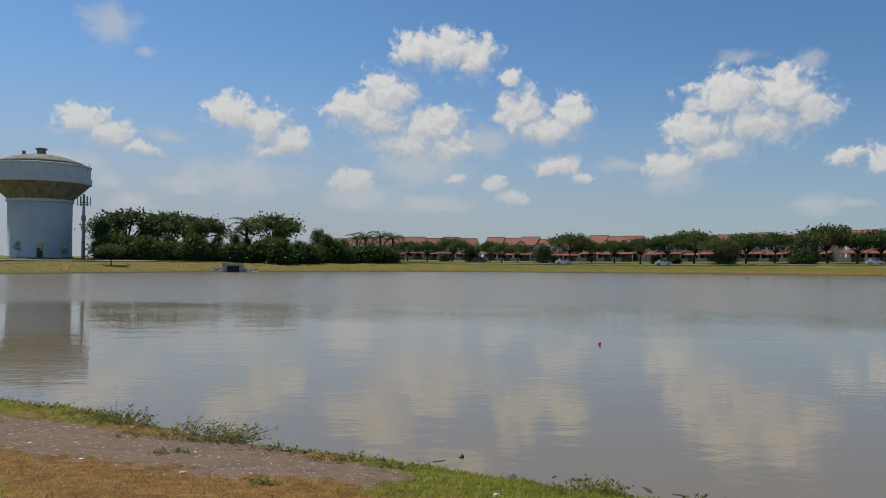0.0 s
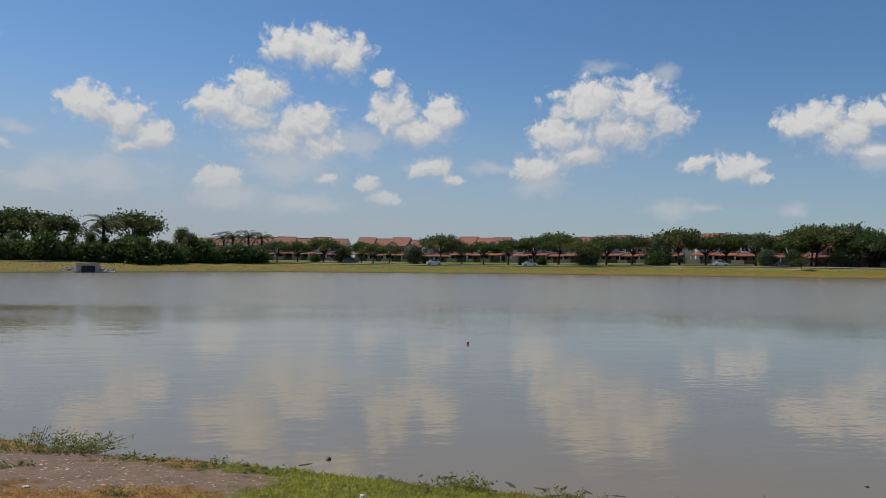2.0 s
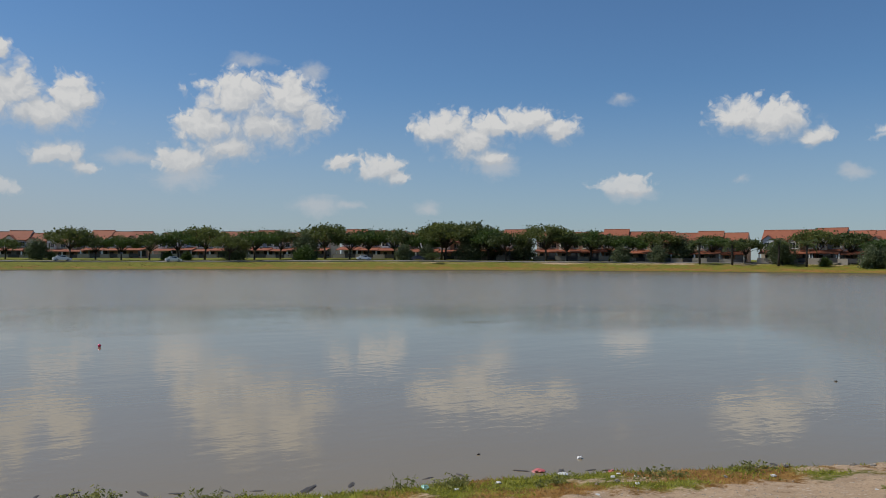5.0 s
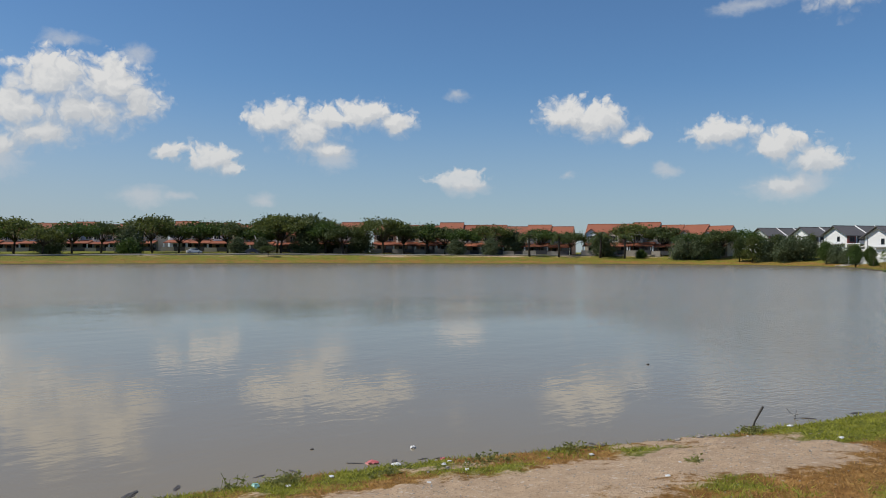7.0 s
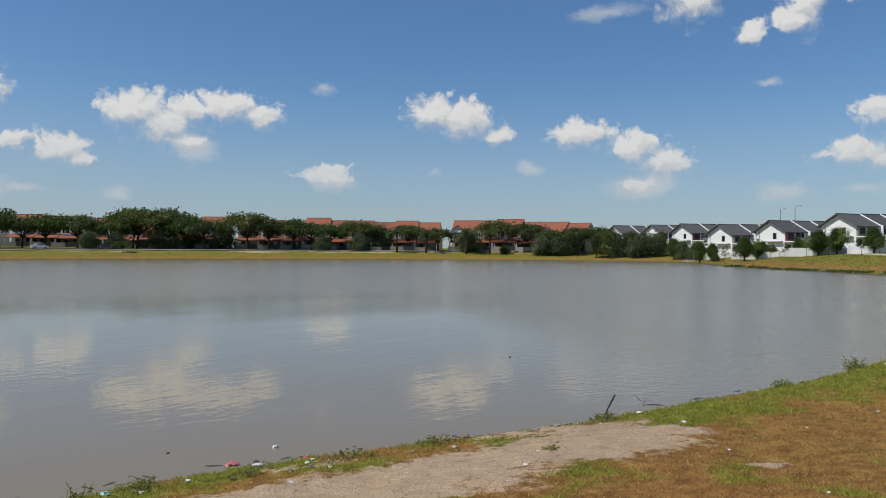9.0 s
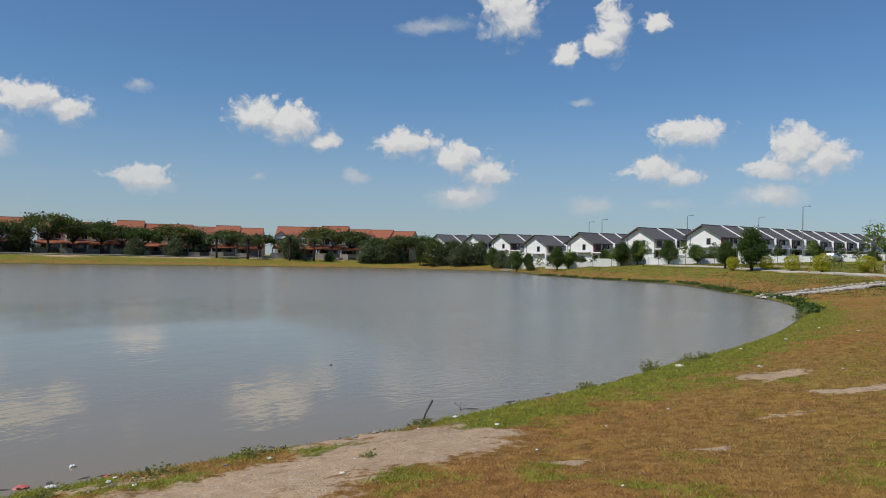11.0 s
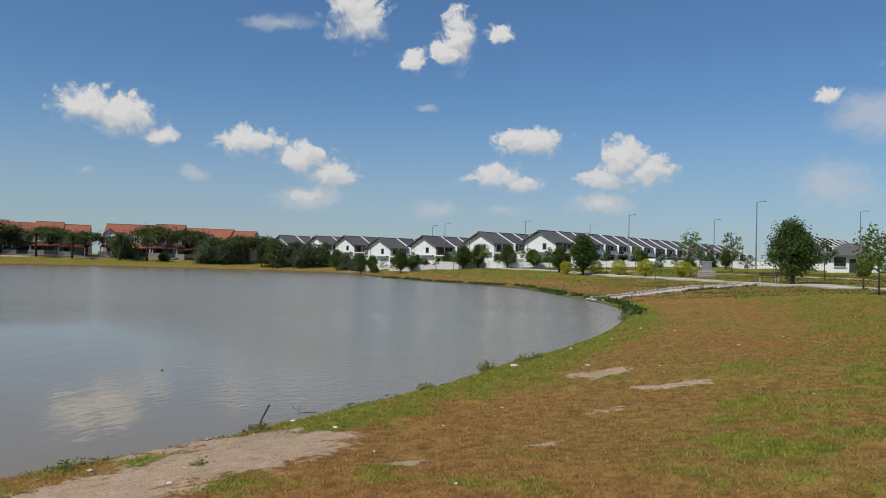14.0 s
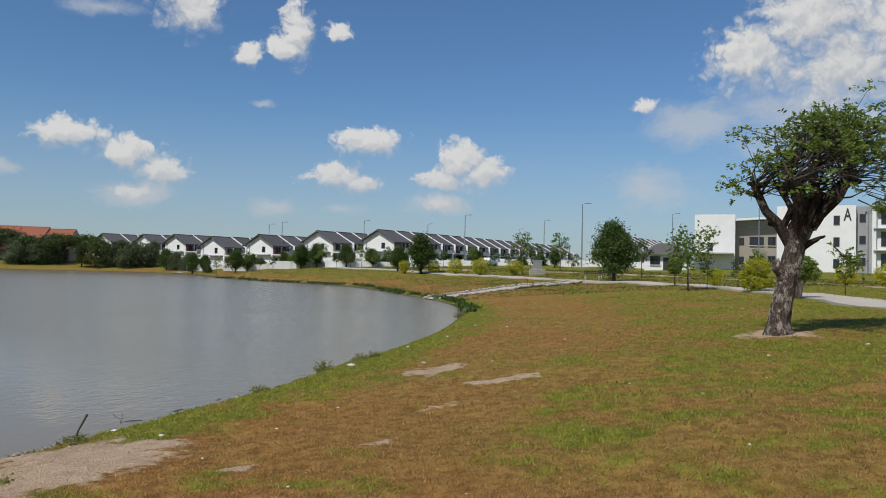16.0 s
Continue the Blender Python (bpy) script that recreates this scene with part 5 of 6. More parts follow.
def grey_house(panel, label, gable=0.0):
    h = thing("terrace_house", label, "house", "grey-roofed terrace houses")
    part("wall", house_body(-3.3, 3.3, 0, 8.6, 5.5, 7.7), "white", h)
    part("roof", gable_roof(-3.3 - gable, 3.3, 0, 8.6, 5.6, 7.9, 0.2, 0.9), "grey_tile", h, "dark grey tiled roof")
    fw = Shape()
    fw.slab([(3.18, -0.9, 5.35), (3.42, -0.9, 5.35), (3.42, 4.3, 8.12), (3.18, 4.3, 8.12)], 0.3)
    fw.slab([(3.18, 4.3, 8.12), (3.42, 4.3, 8.12), (3.42, 9.5, 5.35), (3.18, 9.5, 5.35)], 0.3)
    part("fire_wall", fw, "white", h, "white party wall proud of the roof")
    part("fin_wall", Shape().box(3.1, 3.35, -1.4, 0.0, -0.3, 5.4, 0.02), "white", h)
    part("upper_panel", Shape().box(-3.2, -0.6, -0.35, 0.02, 2.9, 5.2, 0.02), panel, h)
    window(h, -1.9, -0.35, 3.5, 1.4, 1.2, "dark", 2, False)
    window(h, 1.4, 0, 3.1, 2.4, 1.9, "dark", 3, False)
    part("balcony", Shape().box(-0.5, 3.1, -1.3, 0, 2.7, 2.95, 0.02).box(-0.5, 3.1, -1.3, -1.2, 2.95, 3.8), "grey", h)
    part("porch_canopy", Shape().box(-3.3, 3.1, -4.6, -0.0, 2.75, 2.98, 0.03), "white", h)
    for x in (-3.1, 2.9):
        part("porch_post", Shape().box(-0.16, 0.16, -0.16, 0.16, -0.3, 2.75, 0.02), "white", h, m=pose(x, -4.3, 0))
    window(h, 0.9, 0, 0.2, 3.0, 2.1, "dark", 4, False)
    part("door", Shape().box(-2.7, -1.6, -0.05, 0.05, 0, 2.2), "dark", h)
    part("front_wall", Shape().box(-3.3, -0.4, -6.6, -6.42, -0.6, 1.5, 0.02), "white", h)
    for zz, yy in ((3.6, 3.0), (0.9, 5.6)):
        side = window(h, 0, 0, 0, 0.8, 1.2, "dark", 1, False)
        side.matrix_basis = pose(-3.33, yy, zz, 0, 0, -90)
    if gable:
        part("side_canopy", Shape().box(-4.2, -3.32, 0.6, 5.2, 2.75, 2.95, 0.02), "grey", h)
        part("downpipe", Shape().box(-3.42, -3.31, 7.6, 7.72, -0.3, 5.3), "grey", h)
        part("lean_to", Shape().slab([(-3.3, 8.6, 3.4), (3.2, 8.6, 3.4), (3.2, 11.4, 2.6), (-3.3, 11.4, 2.6)], 0.2).box(-3.2, 3.1, 8.6, 11.0, -0.4, 2.5), "white", h)
    g = part("gate", Shape().box(-0.35, 3.25, -6.55, -6.48, 0.05, 0.12).box(-0.35, 3.25, -6.55, -6.48, 1.4, 1.47), "metal", h)
    for i in range(13):
        part("bar", Shape().box(-0.02, 0.02, -6.53, -6.5, 0.1, 1.45), "metal", g, m=pose(-0.3 + i * 0.29, 0, 0))
    return h


greys = [grey_house("maroon", "two-storey white terrace house with grey tiled roof"), grey_house("taupe", "two-storey white and taupe terrace house with grey roof"), grey_house("teal", "two-storey white house with teal panel and grey roof")]
ends = [grey_house("maroon", "white end terrace house with overhanging grey gable", 0.85), grey_house("taupe", "white and taupe end terrace house with overhanging gable", 0.85)]
seen = set()


def grey_row(az, dist, count, turn, lift, first_kind=0):
    x, y = spot(az, dist)
    a = radians(turn)
    for i in range(count):
        u = 3.3 + i * 6.62
        px, py = x + math.cos(a) * u, y + math.sin(a) * u
        proto = greys[(0, 0, 1, 2, 0, 1, 0, 0)[(i + first_kind) % 8]] if i else ends[first_kind % 2]
        m = pose(px, py, on_ground(px, py) * 0.25 + on_ground(x, y) * 0.75 + lift, 0, 0, turn)
        if proto in seen:
            copy_thing(proto, m)
        else:
            seen.add(proto)
            proto.matrix_basis = m


grey_row(-87.6, 181, 17, -31, -0.1)
grey_row(-83.2, 188, 8, -31, 0.3, 1)
grey_row(-79.0, 200, 7, -31, -0.1, 2)
grey_row(-75.7, 212, 6, -31, -0.1, 3)
grey_row(-73.1, 240, 7, -31, 0.4, 4)
grey_row(-71.0, 268, 7, -31, 0.6, 1)
grey_row(-68.4, 284, 6, -31, 0.8, 2)
grey_row(-104.5, 210, 7, -31, 0.2, 2)

# low white boundary walls in front of the gable ends
for az, dist, long in ((-86.2, 158, 19), (-82.3, 165, 19), (-78.6, 178, 18), (-75.2, 204, 14), (-92.6, 152, 20), (-98.6, 152, 20), (-102.4, 146, 14), (-105.6, 142, 14)):
    x, y = spot(az, dist)
    w = thing("boundary_wall", "low white rendered boundary wall with piers", "wall", "boundary walls", pose(x, y, on_ground(x, y), 0, 0, az))
    part("panel", Shape().box(-long / 2, long / 2, -0.08, 0.08, -0.6, 1.05, 0.02), "white", w)
    for i in range(5):
        part("pier", Shape().box(-0.2, 0.2, -0.16, 0.16, -0.6, 1.25, 0.03), "white", w, m=pose(-long / 2 + long * i / 4, 0, 0))


# ---------------------------------------------------------------- three-storey white block
def school():
    x, y = spot(-111.4, 150)
    z = on_ground(x, y)
    b = thing("apartment_block", "three-storey white block with taupe recess and flat roofs", "building", m=pose(x, y, z, 0, 0, -111.4))
    top = 2.6 + 150 * math.tan(radians(4.18)) - z
    part("end_wall", Shape().box(-6.9, 0, 0, 11, -0.8, top, 0.03), "white", b, "blank white end wall")
    part("recess_wall", Shape().box(0.0, 7.4, 2.2, 11, -0.8, top - 0.9, 0.02), "taupe", b)
    part("roof_slab", Shape().slab([(-0.1, 0.2, top - 0.75), (8.4, 0.2, top - 0.25), (8.4, 11.4, top - 0.25), (-0.1, 11.4, top - 0.75)], 0.35), "white", b)
    part("fascia", Shape().box(0.02, 7.4, 2.05, 2.2, top - 1.9, top - 1.0), "grey", b)
    for lev in range(3):
        zz = 0.9 + lev * 3.4
        window(b, 3.6, 2.2, zz + 0.2, 2.2, 1.4, "dark", 3)
        window(b, 6.1, 2.2, zz + 0.2, 1.1, 1.4, "dark", 2)
        part("slot_window", Shape().box(0.7, 1.5, 2.1, 2.22, zz + 0.2, zz + 1.5), "glass", b)
    window(b, -4.2, 0, 3.4, 0.7, 1.3, "dark", 1, False)
    part("canopy", Shape().box(-7.4, -0.2, -2.6, 0, 2.7, 2.95, 0.03), "grey", b)
    return b


def school_wing():
    x, y = spot(-118.7, 140)
    z = on_ground(x, y)
    b = thing("apartment_block", "three-storey white block wing lettered on its end wall", "building", m=pose(x, y, z, 0, 0, -118.7))
    top = 2.6 + 140 * math.tan(radians(4.72)) - z
    part("end_wall", Shape().box(-11.5, 0, 0, 10, -0.8, top, 0.03), "white", b)
    for lev in range(3):
        zz = 0.6 + lev * 3.45
        window(b, -2.75, 0, zz + 0.1, 0.7, 1.3, "dark", 1, False)
        window(b, -8.6, 0, zz + 0.1, 0.7, 1.4, "dark", 1, False)
        window(b, 4.4, 0.6, zz + 0.2, 1.7, 2.1, "dark", 2, False)
        window(b, 0.9, 1.2, zz + 0.6, 0.7, 1.1, "dark", 1, False)
        window(b, 7.4, 0.6, zz + 0.2, 1.4, 1.7, "dark", 2, False)
        part("ledge", Shape().box(2.4, 9.0, -0.5, 0.6, zz + 2.8, zz + 2.95, 0.02), "grey", b)
    # the shade on the right-facing wall is put in as grey colour
    part("side_wall", Shape().box(0, 2.2, 1.2, 10, -0.8, top - 0.1, 0.02), "grey", b)
    part("pilaster", Shape().box(2.2, 2.8, -0.2, 10, -0.8, top + 0.05, 0.03), "white", b)
    part("front_wall", Shape().box(2.8, 12, 0.6, 10, -0.8, top - 0.7, 0.02), "white", b)
    part("roof_slab", Shape().box(2.8, 12.6, -0.6, 10.4, top - 0.65, top - 0.35, 0.03), "dark", b)
    curve = bpy.data.curves.new("letter", "FONT")
    curve.body, curve.size, curve.extrude, curve.align_x = "A", 2.7, 0.03, "CENTER"
    curve.offset = 0.045
    txt = bpy.data.objects.new("letter", curve)
    scene.collection.objects.link(txt)
    me = bpy.data.meshes.new_from_object(txt.evaluated_get(bpy.context.evaluated_depsgraph_get()))
    bpy.data.objects.remove(txt)
    part("letter", me, "dark", b, "large black letter A", m=pose(-1.2, -0.04, top - 2.35, 90, 0, 0) @ Matrix.Diagonal((0.58, 1, 1, 1)))
    return b


school()
school_wing()

x, y = spot(-106.9, 132)
hut = thing("guard_house", "single-storey white house with dark hipped roof", "house", m=pose(x, y, on_ground(x, y), 0, 0, -106.9))
part("wall", Shape().box(-3.4, 3.4, 0, 6, -0.6, 2.7, 0.03), "white", hut)
part("roof", Shape().add([(-4.2, -0.8, 2.55), (4.2, -0.8, 2.55), (4.2, 6.8, 2.55), (-4.2, 6.8, 2.55), (-1.2, 3, 4.5), (1.2, 3, 4.5)], [(0, 1, 5, 4), (1, 2, 5), (2, 3, 4, 5), (3, 0, 4), (3, 2, 1, 0)]), "grey_tile", hut)
window(hut, -1.7, 0, 1.0, 1.4, 1.2, "dark", 2)
window(hut, 1.7, 0, 1.0, 1.4, 1.2, "dark", 2)
part("door", Shape().box(-0.45, 0.45, -0.05, 0.05, 0, 2.1), "dark", hut)


# ---------------------------------------------------------------- lamp posts, cabinet, benches, cars
def lamp_post():
    p = thing("street_lamp", "tall galvanised street lamp with a short arm", "street lamp", "street lamps")
    part("post", Shape().tube([(0, 0, -0.4), (0, 0, 0.8), (0, 0, 11.6)], [0.17, 0.14, 0.075], 8), "metal", p)
    part("base_plate", Shape().box(-0.25, 0.25, -0.25, 0.25, -0.3, 0.06, 0.03), "metal", p)
    part("arm", Shape().tube([(0, 0, 11.5), (0.3, 0, 11.68), (1.0, 0, 11.75)], [0.055, 0.05, 0.045], 6), "metal", p)
    part("lantern", Shape().box(0.85, 1.6, -0.14, 0.14, 11.68, 11.82, 0.06), "grey", p)
    return p


post = lamp_post()
for i, (az, el, dist) in enumerate(((-101.1, 4.94, 134), (-98.4, 3.9, 172), (-92.7, 4.21, 156), (-107.3, 4.49, 148), (-112.9, 4.93, 134), (-85.4, 3.61, 186), (-90.0, 3.45, 194), (-78.7, 3.11, 216), (-79.6, 3.3, 204), (-119.4, 4.9, 122), (-96.6, 3.2, 210))):
    x, y = spot(az, dist)
    g = on_ground(x, y)
    tall = 2.6 + dist * math.tan(radians(el)) - g
    m = pose(x, y, g, 0, 0, az + 20) @ Matrix.Scale(tall / 11.75, 4)
    if i:
        copy_thing(post, m)
    else:
        post.matrix_basis = m

x, y = spot(-98.0, 97)
cab = thing("pump_cabinet", "small steel cabinet on a pale gabion base", "cabinet", m=pose(x, y, on_ground(x, y), 0, 0, -98))
part("base", Shape().box(-1.0, 1.0, -0.6, 0.6, -0.2, 0.75, 0.05), "stone", cab)
for k in range(24):
    part("stone", STONES[k % 5], "stone", cab, m=pose(-0.85 + 0.24 * (k % 8), -0.6, 0.1 + 0.24 * (k // 8), 90, 0, k * 37) @ Matrix.Scale(0.5, 4))
part("cabinet", Shape().box(-0.55, 0.55, -0.35, 0.35, 0.75, 1.75, 0.03), "metal", cab)
part("lid", Shape().box(-0.62, 0.62, -0.42, 0.42, 1.75, 1.82, 0.02), "grey", cab)


def bench(az, dist, turn):
    x, y = spot(az, dist)
    b = thing("park_bench", "low dark brown slatted park bench", "bench", "park benches", pose(x, y, on_ground(x, y), 0, 0, turn))
    for k in range(3):
        part("slat", Shape().box(-0.9, 0.9, -0.24 + 0.17 * k, -0.1 + 0.17 * k, 0.42, 0.46, 0.01), "dark_bark", b)
    for k in range(2):
        part("back_slat", Shape().box(-0.9, 0.9, 0.28, 0.31, 0.58 + 0.18 * k, 0.7 + 0.18 * k), "dark_bark", b)
    for s in (-0.7, 0.7):
        part("leg", Shape().box(s - 0.05, s + 0.05, -0.22, 0.3, -0.1, 0.42), "concrete", b)


bench(-103.0, 84, -100)
bench(-101.9, 82, -110)

M["car_white"] = plain("white_car_paint", (0.75, 0.75, 0.74), (0.70, 0.70, 0.70), 0.4, 0.25, 0.0, 0.02, 0.002, 0.6)
M["car_dark"] = plain("dark_car_paint", (0.05, 0.055, 0.07), (0.04, 0.045, 0.055), 0.4, 0.25, 0.0, 0.02, 0.002, 0.6)


def car(az, dist, turn, paint, label):
    x, y = spot(az, dist)
    c = thing("car", label, "car", "parked cars", pose(x, y, on_ground(x, y) + 0.1, 0, 0, turn))
    side = [(-2.1, 0.3), (2.1, 0.3), (2.15, 0.7), (1.3, 0.92), (0.75, 1.42), (-0.95, 1.45), (-1.6, 0.98), (-2.12, 0.9)]
    v = [(u, -0.82 if z < 1 else -0.66, z) for u, z in side] + [(u, 0.82 if z < 1 else 0.66, z) for u, z in side]
    part("body", Shape().add(v, [tuple(range(8)), tuple(range(15, 7, -1))] + [(i + 8, (i + 1) % 8 + 8, (i + 1) % 8, i) for i in range(8)]), paint, c)
    for s in (-1, 1):
        part("side_window", Shape().add([(1.05, s * 0.80, 1.0), (0.7, s * 0.69, 1.36), (-0.9, s * 0.69, 1.38), (-1.35, s * 0.80, 1.0)], [(0, 1, 2, 3)]), "glass", c)
        for u in (-1.3, 1.3):
            w = part("wheel", Shape().tube([(u, s * 0.66, 0.31), (u, s * 0.86, 0.31)], [0.31, 0.31], 14), "dark", c)
            part("rim", Shape().tube([(u, s * 0.85, 0.31), (u, s * 0.875, 0.31)], [0.19, 0.19], 10), "metal", w)


for az, dist, turn, paint, label in ((-8.6, 220, 0, "car_white", "white saloon car parked on the far road"), (-15.5, 225, -8, "car_white", "white saloon car parked on the far road"), (-2.6, 220, 5, "car_dark", "dark saloon car parked on the far road"),
                                     (-32.5, 241, -25, "car_dark", "dark saloon car parked on the far road"), (-28.6, 238, -20, "car_white", "white saloon car parked on the far road"), (-94.5, 150, -30, "car_white", "white car parked by the terrace houses"), (-83.9, 172, -20, "car_white", "white car parked by the terrace houses")):
    car(az, dist, turn, paint, label)


# ---------------------------------------------------------------- turf, weeds and litter on the near bank
def blades(name, count, near, far, tall, wide, keep, mat, label, seed):
    """Upright grass blades, thinning with distance."""
    rng = np.random.default_rng(seed)
    r = near * (far / near) ** rng.uniform(0, 1, count)
    a = np.radians(rng.uniform(-126, 34, count))
    x, y = -np.sin(a) * r, np.cos(a) * r
    gap = shore_gap(x, y)
    ok = keep(x, y, gap, rng.uniform(0, 1, count))
    x, y, r, gap = x[ok], y[ok], r[ok], gap[ok]
    z = ground_height(x, y, gap) - 0.01
    k = len(x)
    turn, lean = rng.uniform(0, 2 * PI, k), rng.normal(size=(k, 2)) * 0.8
    h = tall * rng.uniform(0.5, 1.5, k) * (r / near) ** 0.25
    w = wide * rng.uniform(0.7, 1.3, k) * (r / near) ** 0.7
    dx, dy = np.cos(turn) * w / 2, np.sin(turn) * w / 2
    v = np.stack([np.stack([x - dx, y - dy, z], 1), np.stack([x + dx, y + dy, z], 1), np.stack([x + lean[:, 0] * h, y + lean[:, 1] * h, z + h], 1)], 1).reshape(-1, 3)
    me = bpy.data.meshes.new(name)
    me.vertices.add(3 * k)
    me.vertices.foreach_set("co", v.ravel())
    me.loops.add(3 * k)
    me.loops.foreach_set("vertex_index", np.arange(3 * k))
    me.polygons.add(k)
    me.polygons.foreach_set("loop_start", np.arange(k) * 3)
    me.update(calc_edges=True)
    me.materials.append(M[mat])
    return tagged(new(name, me), label, "grass", kind="stuff")


def on_turf(x, y, gap):
    return (gap > 0.12) & (bare_soil(x, y, gap) < 0.42)


blades("grass", 460000, 5.0, 60.0, 0.038, 0.011, lambda x, y, g, c: on_turf(x, y, g) & (lush_turf(x, y, g) > 0.25 + 0.4 * c), "grass", "short fresh green grass along the bank", 21)
blades("dry_grass", 440000, 5.0, 55.0, 0.026, 0.011, lambda x, y, g, c: on_turf(x, y, g) & (lush_turf(x, y, g) < 0.2 + 0.45 * c), "straw", "short parched brown grass on the bank", 22)
blades("rough_grass", 330000, 60.0, 262.0, 0.085, 0.07, lambda x, y, g, c: (g > 0.25) & (g < 40) & (bare_soil(x, y, g) < 0.5 * c + 0.2) & (lush_turf(x, y, g) > 0.45 * c - 0.1), "bank_grass", "rough olive grass on the far banks", 24)
blades("shore_grass", 60000, 8.0, 60.0, 0.06, 0.011, lambda x, y, g, c: (g > 0.05) & (g < 0.75) & (waves(x, y, 1.4, 31) + waves(x, y, 0.5, 32) > -0.1 + 1.2 * c) & (bare_soil(x, y, g) < 0.3), "grass", "longer uneven grass fringing the water", 23)


def weed_clump(x, y, wide, tall, count, seed, label="straggly leafy green weed clump at the water's edge"):
    """Thin crooked stems, each with small leaves and a seed head."""
    rng = np.random.default_rng(seed)
    s, spots = Shape(), []
    for k in range(max(14, count // 7)):
        a, r = rng.uniform(0, 2 * PI), wide / 2 * rng.uniform(0, 1) ** 0.7
        b = np.array((r * math.cos(a), r * math.sin(a) * 0.6, -0.03))
        h = tall * rng.uniform(0.25, 1.15) * (1 - 0.55 * (2 * r / wide) ** 2)
        top = b + np.array((b[0] * 0.6 + rng.normal() * 0.35 * h, b[1] * 0.6 + rng.normal() * 0.35 * h, h))
        mid = (b + top) / 2 + rng.normal(size=3) * 0.08 * h
        s.tube([b, mid, top], [0.0045, 0.0035, 0.002], 3)
        t = rng.uniform(0.1, 1.0, (rng.integers(7, 16), 1))
        spots.append(b + (mid - b) * np.minimum(t * 2, 1) + (top - mid) * np.maximum(t * 2 - 1, 0) + rng.normal(size=(len(t), 3)) * np.array((0.03, 0.03, 0.012)))
    s.leaves(np.concatenate(spots), 0.021, rng, 0.4, 2.3)
    ob = part("weed_clump", s, "weed", m=pose(x, y, max(on_ground(x, y), -0.02)))
    return tagged(ob, label, "weed", kind="stuff")


WEEDS = [(-3.7, 11.1, 1.5, 0.42, 520), (-3.1, 10.8, 0.7, 0.3, 200), (-4.9, 11.9, 0.8, 0.36, 240), (-5.8, 12.5, 0.7, 0.16, 160), (-6.8, 13.1, 0.8, 0.14, 160), (-8.0, 13.7, 0.8, 0.14, 160),
         (-2.3, 10.2, 0.8, 0.11, 160), (-1.4, 9.9, 0.8, 0.16, 200), (-0.6, 9.6, 0.6, 0.12, 150), (-3.4, 9.6, 0.3, 0.14, 90), (1.5, 8.7, 0.7, 0.2, 200), (2.6, 8.2, 0.6, 0.22, 160), (4.5, 7.5, 0.22, 0.3, 60),
         (5.0, 7.2, 0.5, 0.18, 140), (19.3, 2.3, 0.55, 0.36, 260), (21.3, 1.6, 0.6, 0.3, 220), (22.3, 1.3, 0.5, 0.24, 160), (43.5, -2.0, 0.9, 0.5, 300), (46.5, -2.5, 0.8, 0.4, 240), (11.1, 4.65, 0.45, 0.16, 160),
         (7.9, 3.9, 0.22, 0.12, 60), (-1.9, 7.9, 0.2, 0.12, 50), (6.0, 6.6, 0.5, 0.14, 120), (7.2, 6.2, 0.6, 0.15, 150), (8.3, 5.8, 0.6, 0.15, 150), (15.8, 3.1, 0.5, 0.18, 120)]
for k, (x, y, w, h, c) in enumerate(WEEDS):
    weed_clump(x, y, w, h * 0.85, int(c * 1.6), 300 + k)
# a darker fringe of rank grass on the steeper eastern bank
fringe = Shape()
frng = np.random.default_rng(33)
edge = curve_through([(46, -2.4), (56, -2.4), (66, -1.0), (79, 2.6), (92, 5.9), (105, 9.6), (125, 24.5), (150, 40.4)], 0.22)
pts = edge + frng.normal(size=edge.shape) * 0.3 + np.array([0.1, -0.35])
pz = np.maximum(ground_height(pts[:, 0], pts[:, 1]), 0.0)
keep = waves(pts[:, 0], pts[:, 1], 9, 41) > -0.35
cl = [puff(frng, (p[0], p[1], h + 0.08), 0.24, 16, 0.6) for p, h, ok in zip(pts, pz, keep) if ok]
fringe.leaves(np.concatenate(cl), 0.10, frng, 0.0, 2.6)
tagged(part("bank_grass", fringe, "leaf_mid"), "rank dark grass fringe along the eastern bank", "grass", kind="stuff")

M["white_plastic"] = plain("grubby_white_plastic", (0.72, 0.72, 0.70), (0.55, 0.54, 0.51), 6.0, 0.5)
M["red_plastic"] = plain("faded_red_plastic", (0.55, 0.10, 0.10), (0.45, 0.16, 0.14), 6.0, 0.5)
M["green_plastic"] = plain("pale_green_plastic", (0.25, 0.52, 0.42), (0.32, 0.55, 0.47), 6.0, 0.3)
M["pink_plastic"] = plain("bright_pink_plastic", (0.75, 0.06, 0.16), (0.65, 0.05, 0.12), 6.0, 0.3)
M["driftwood"] = plain("wet_driftwood", (0.035, 0.03, 0.027), (0.09, 0.075, 0.06), 5.0, 0.6)
M["rock"] = plain("dull_bank_stone", (0.20, 0.18, 0.155), (0.33, 0.30, 0.26), 6.0, 0.9, 0.0, 0.6, 0.02, 0.2)


def crumple(seed, size, flat):
    rng = np.random.default_rng(seed)
    bm = bmesh.new()
    bmesh.ops.create_icosphere(bm, subdivisions=2, radius=size / 2)
    for v in bm.verts:
        v.co *= rng.uniform(0.6, 1.25)
        v.co.z = v.co.z * flat
    me = bpy.data.meshes.new("crumpled")
    bm.to_mesh(me)
    bm.free()
    return me


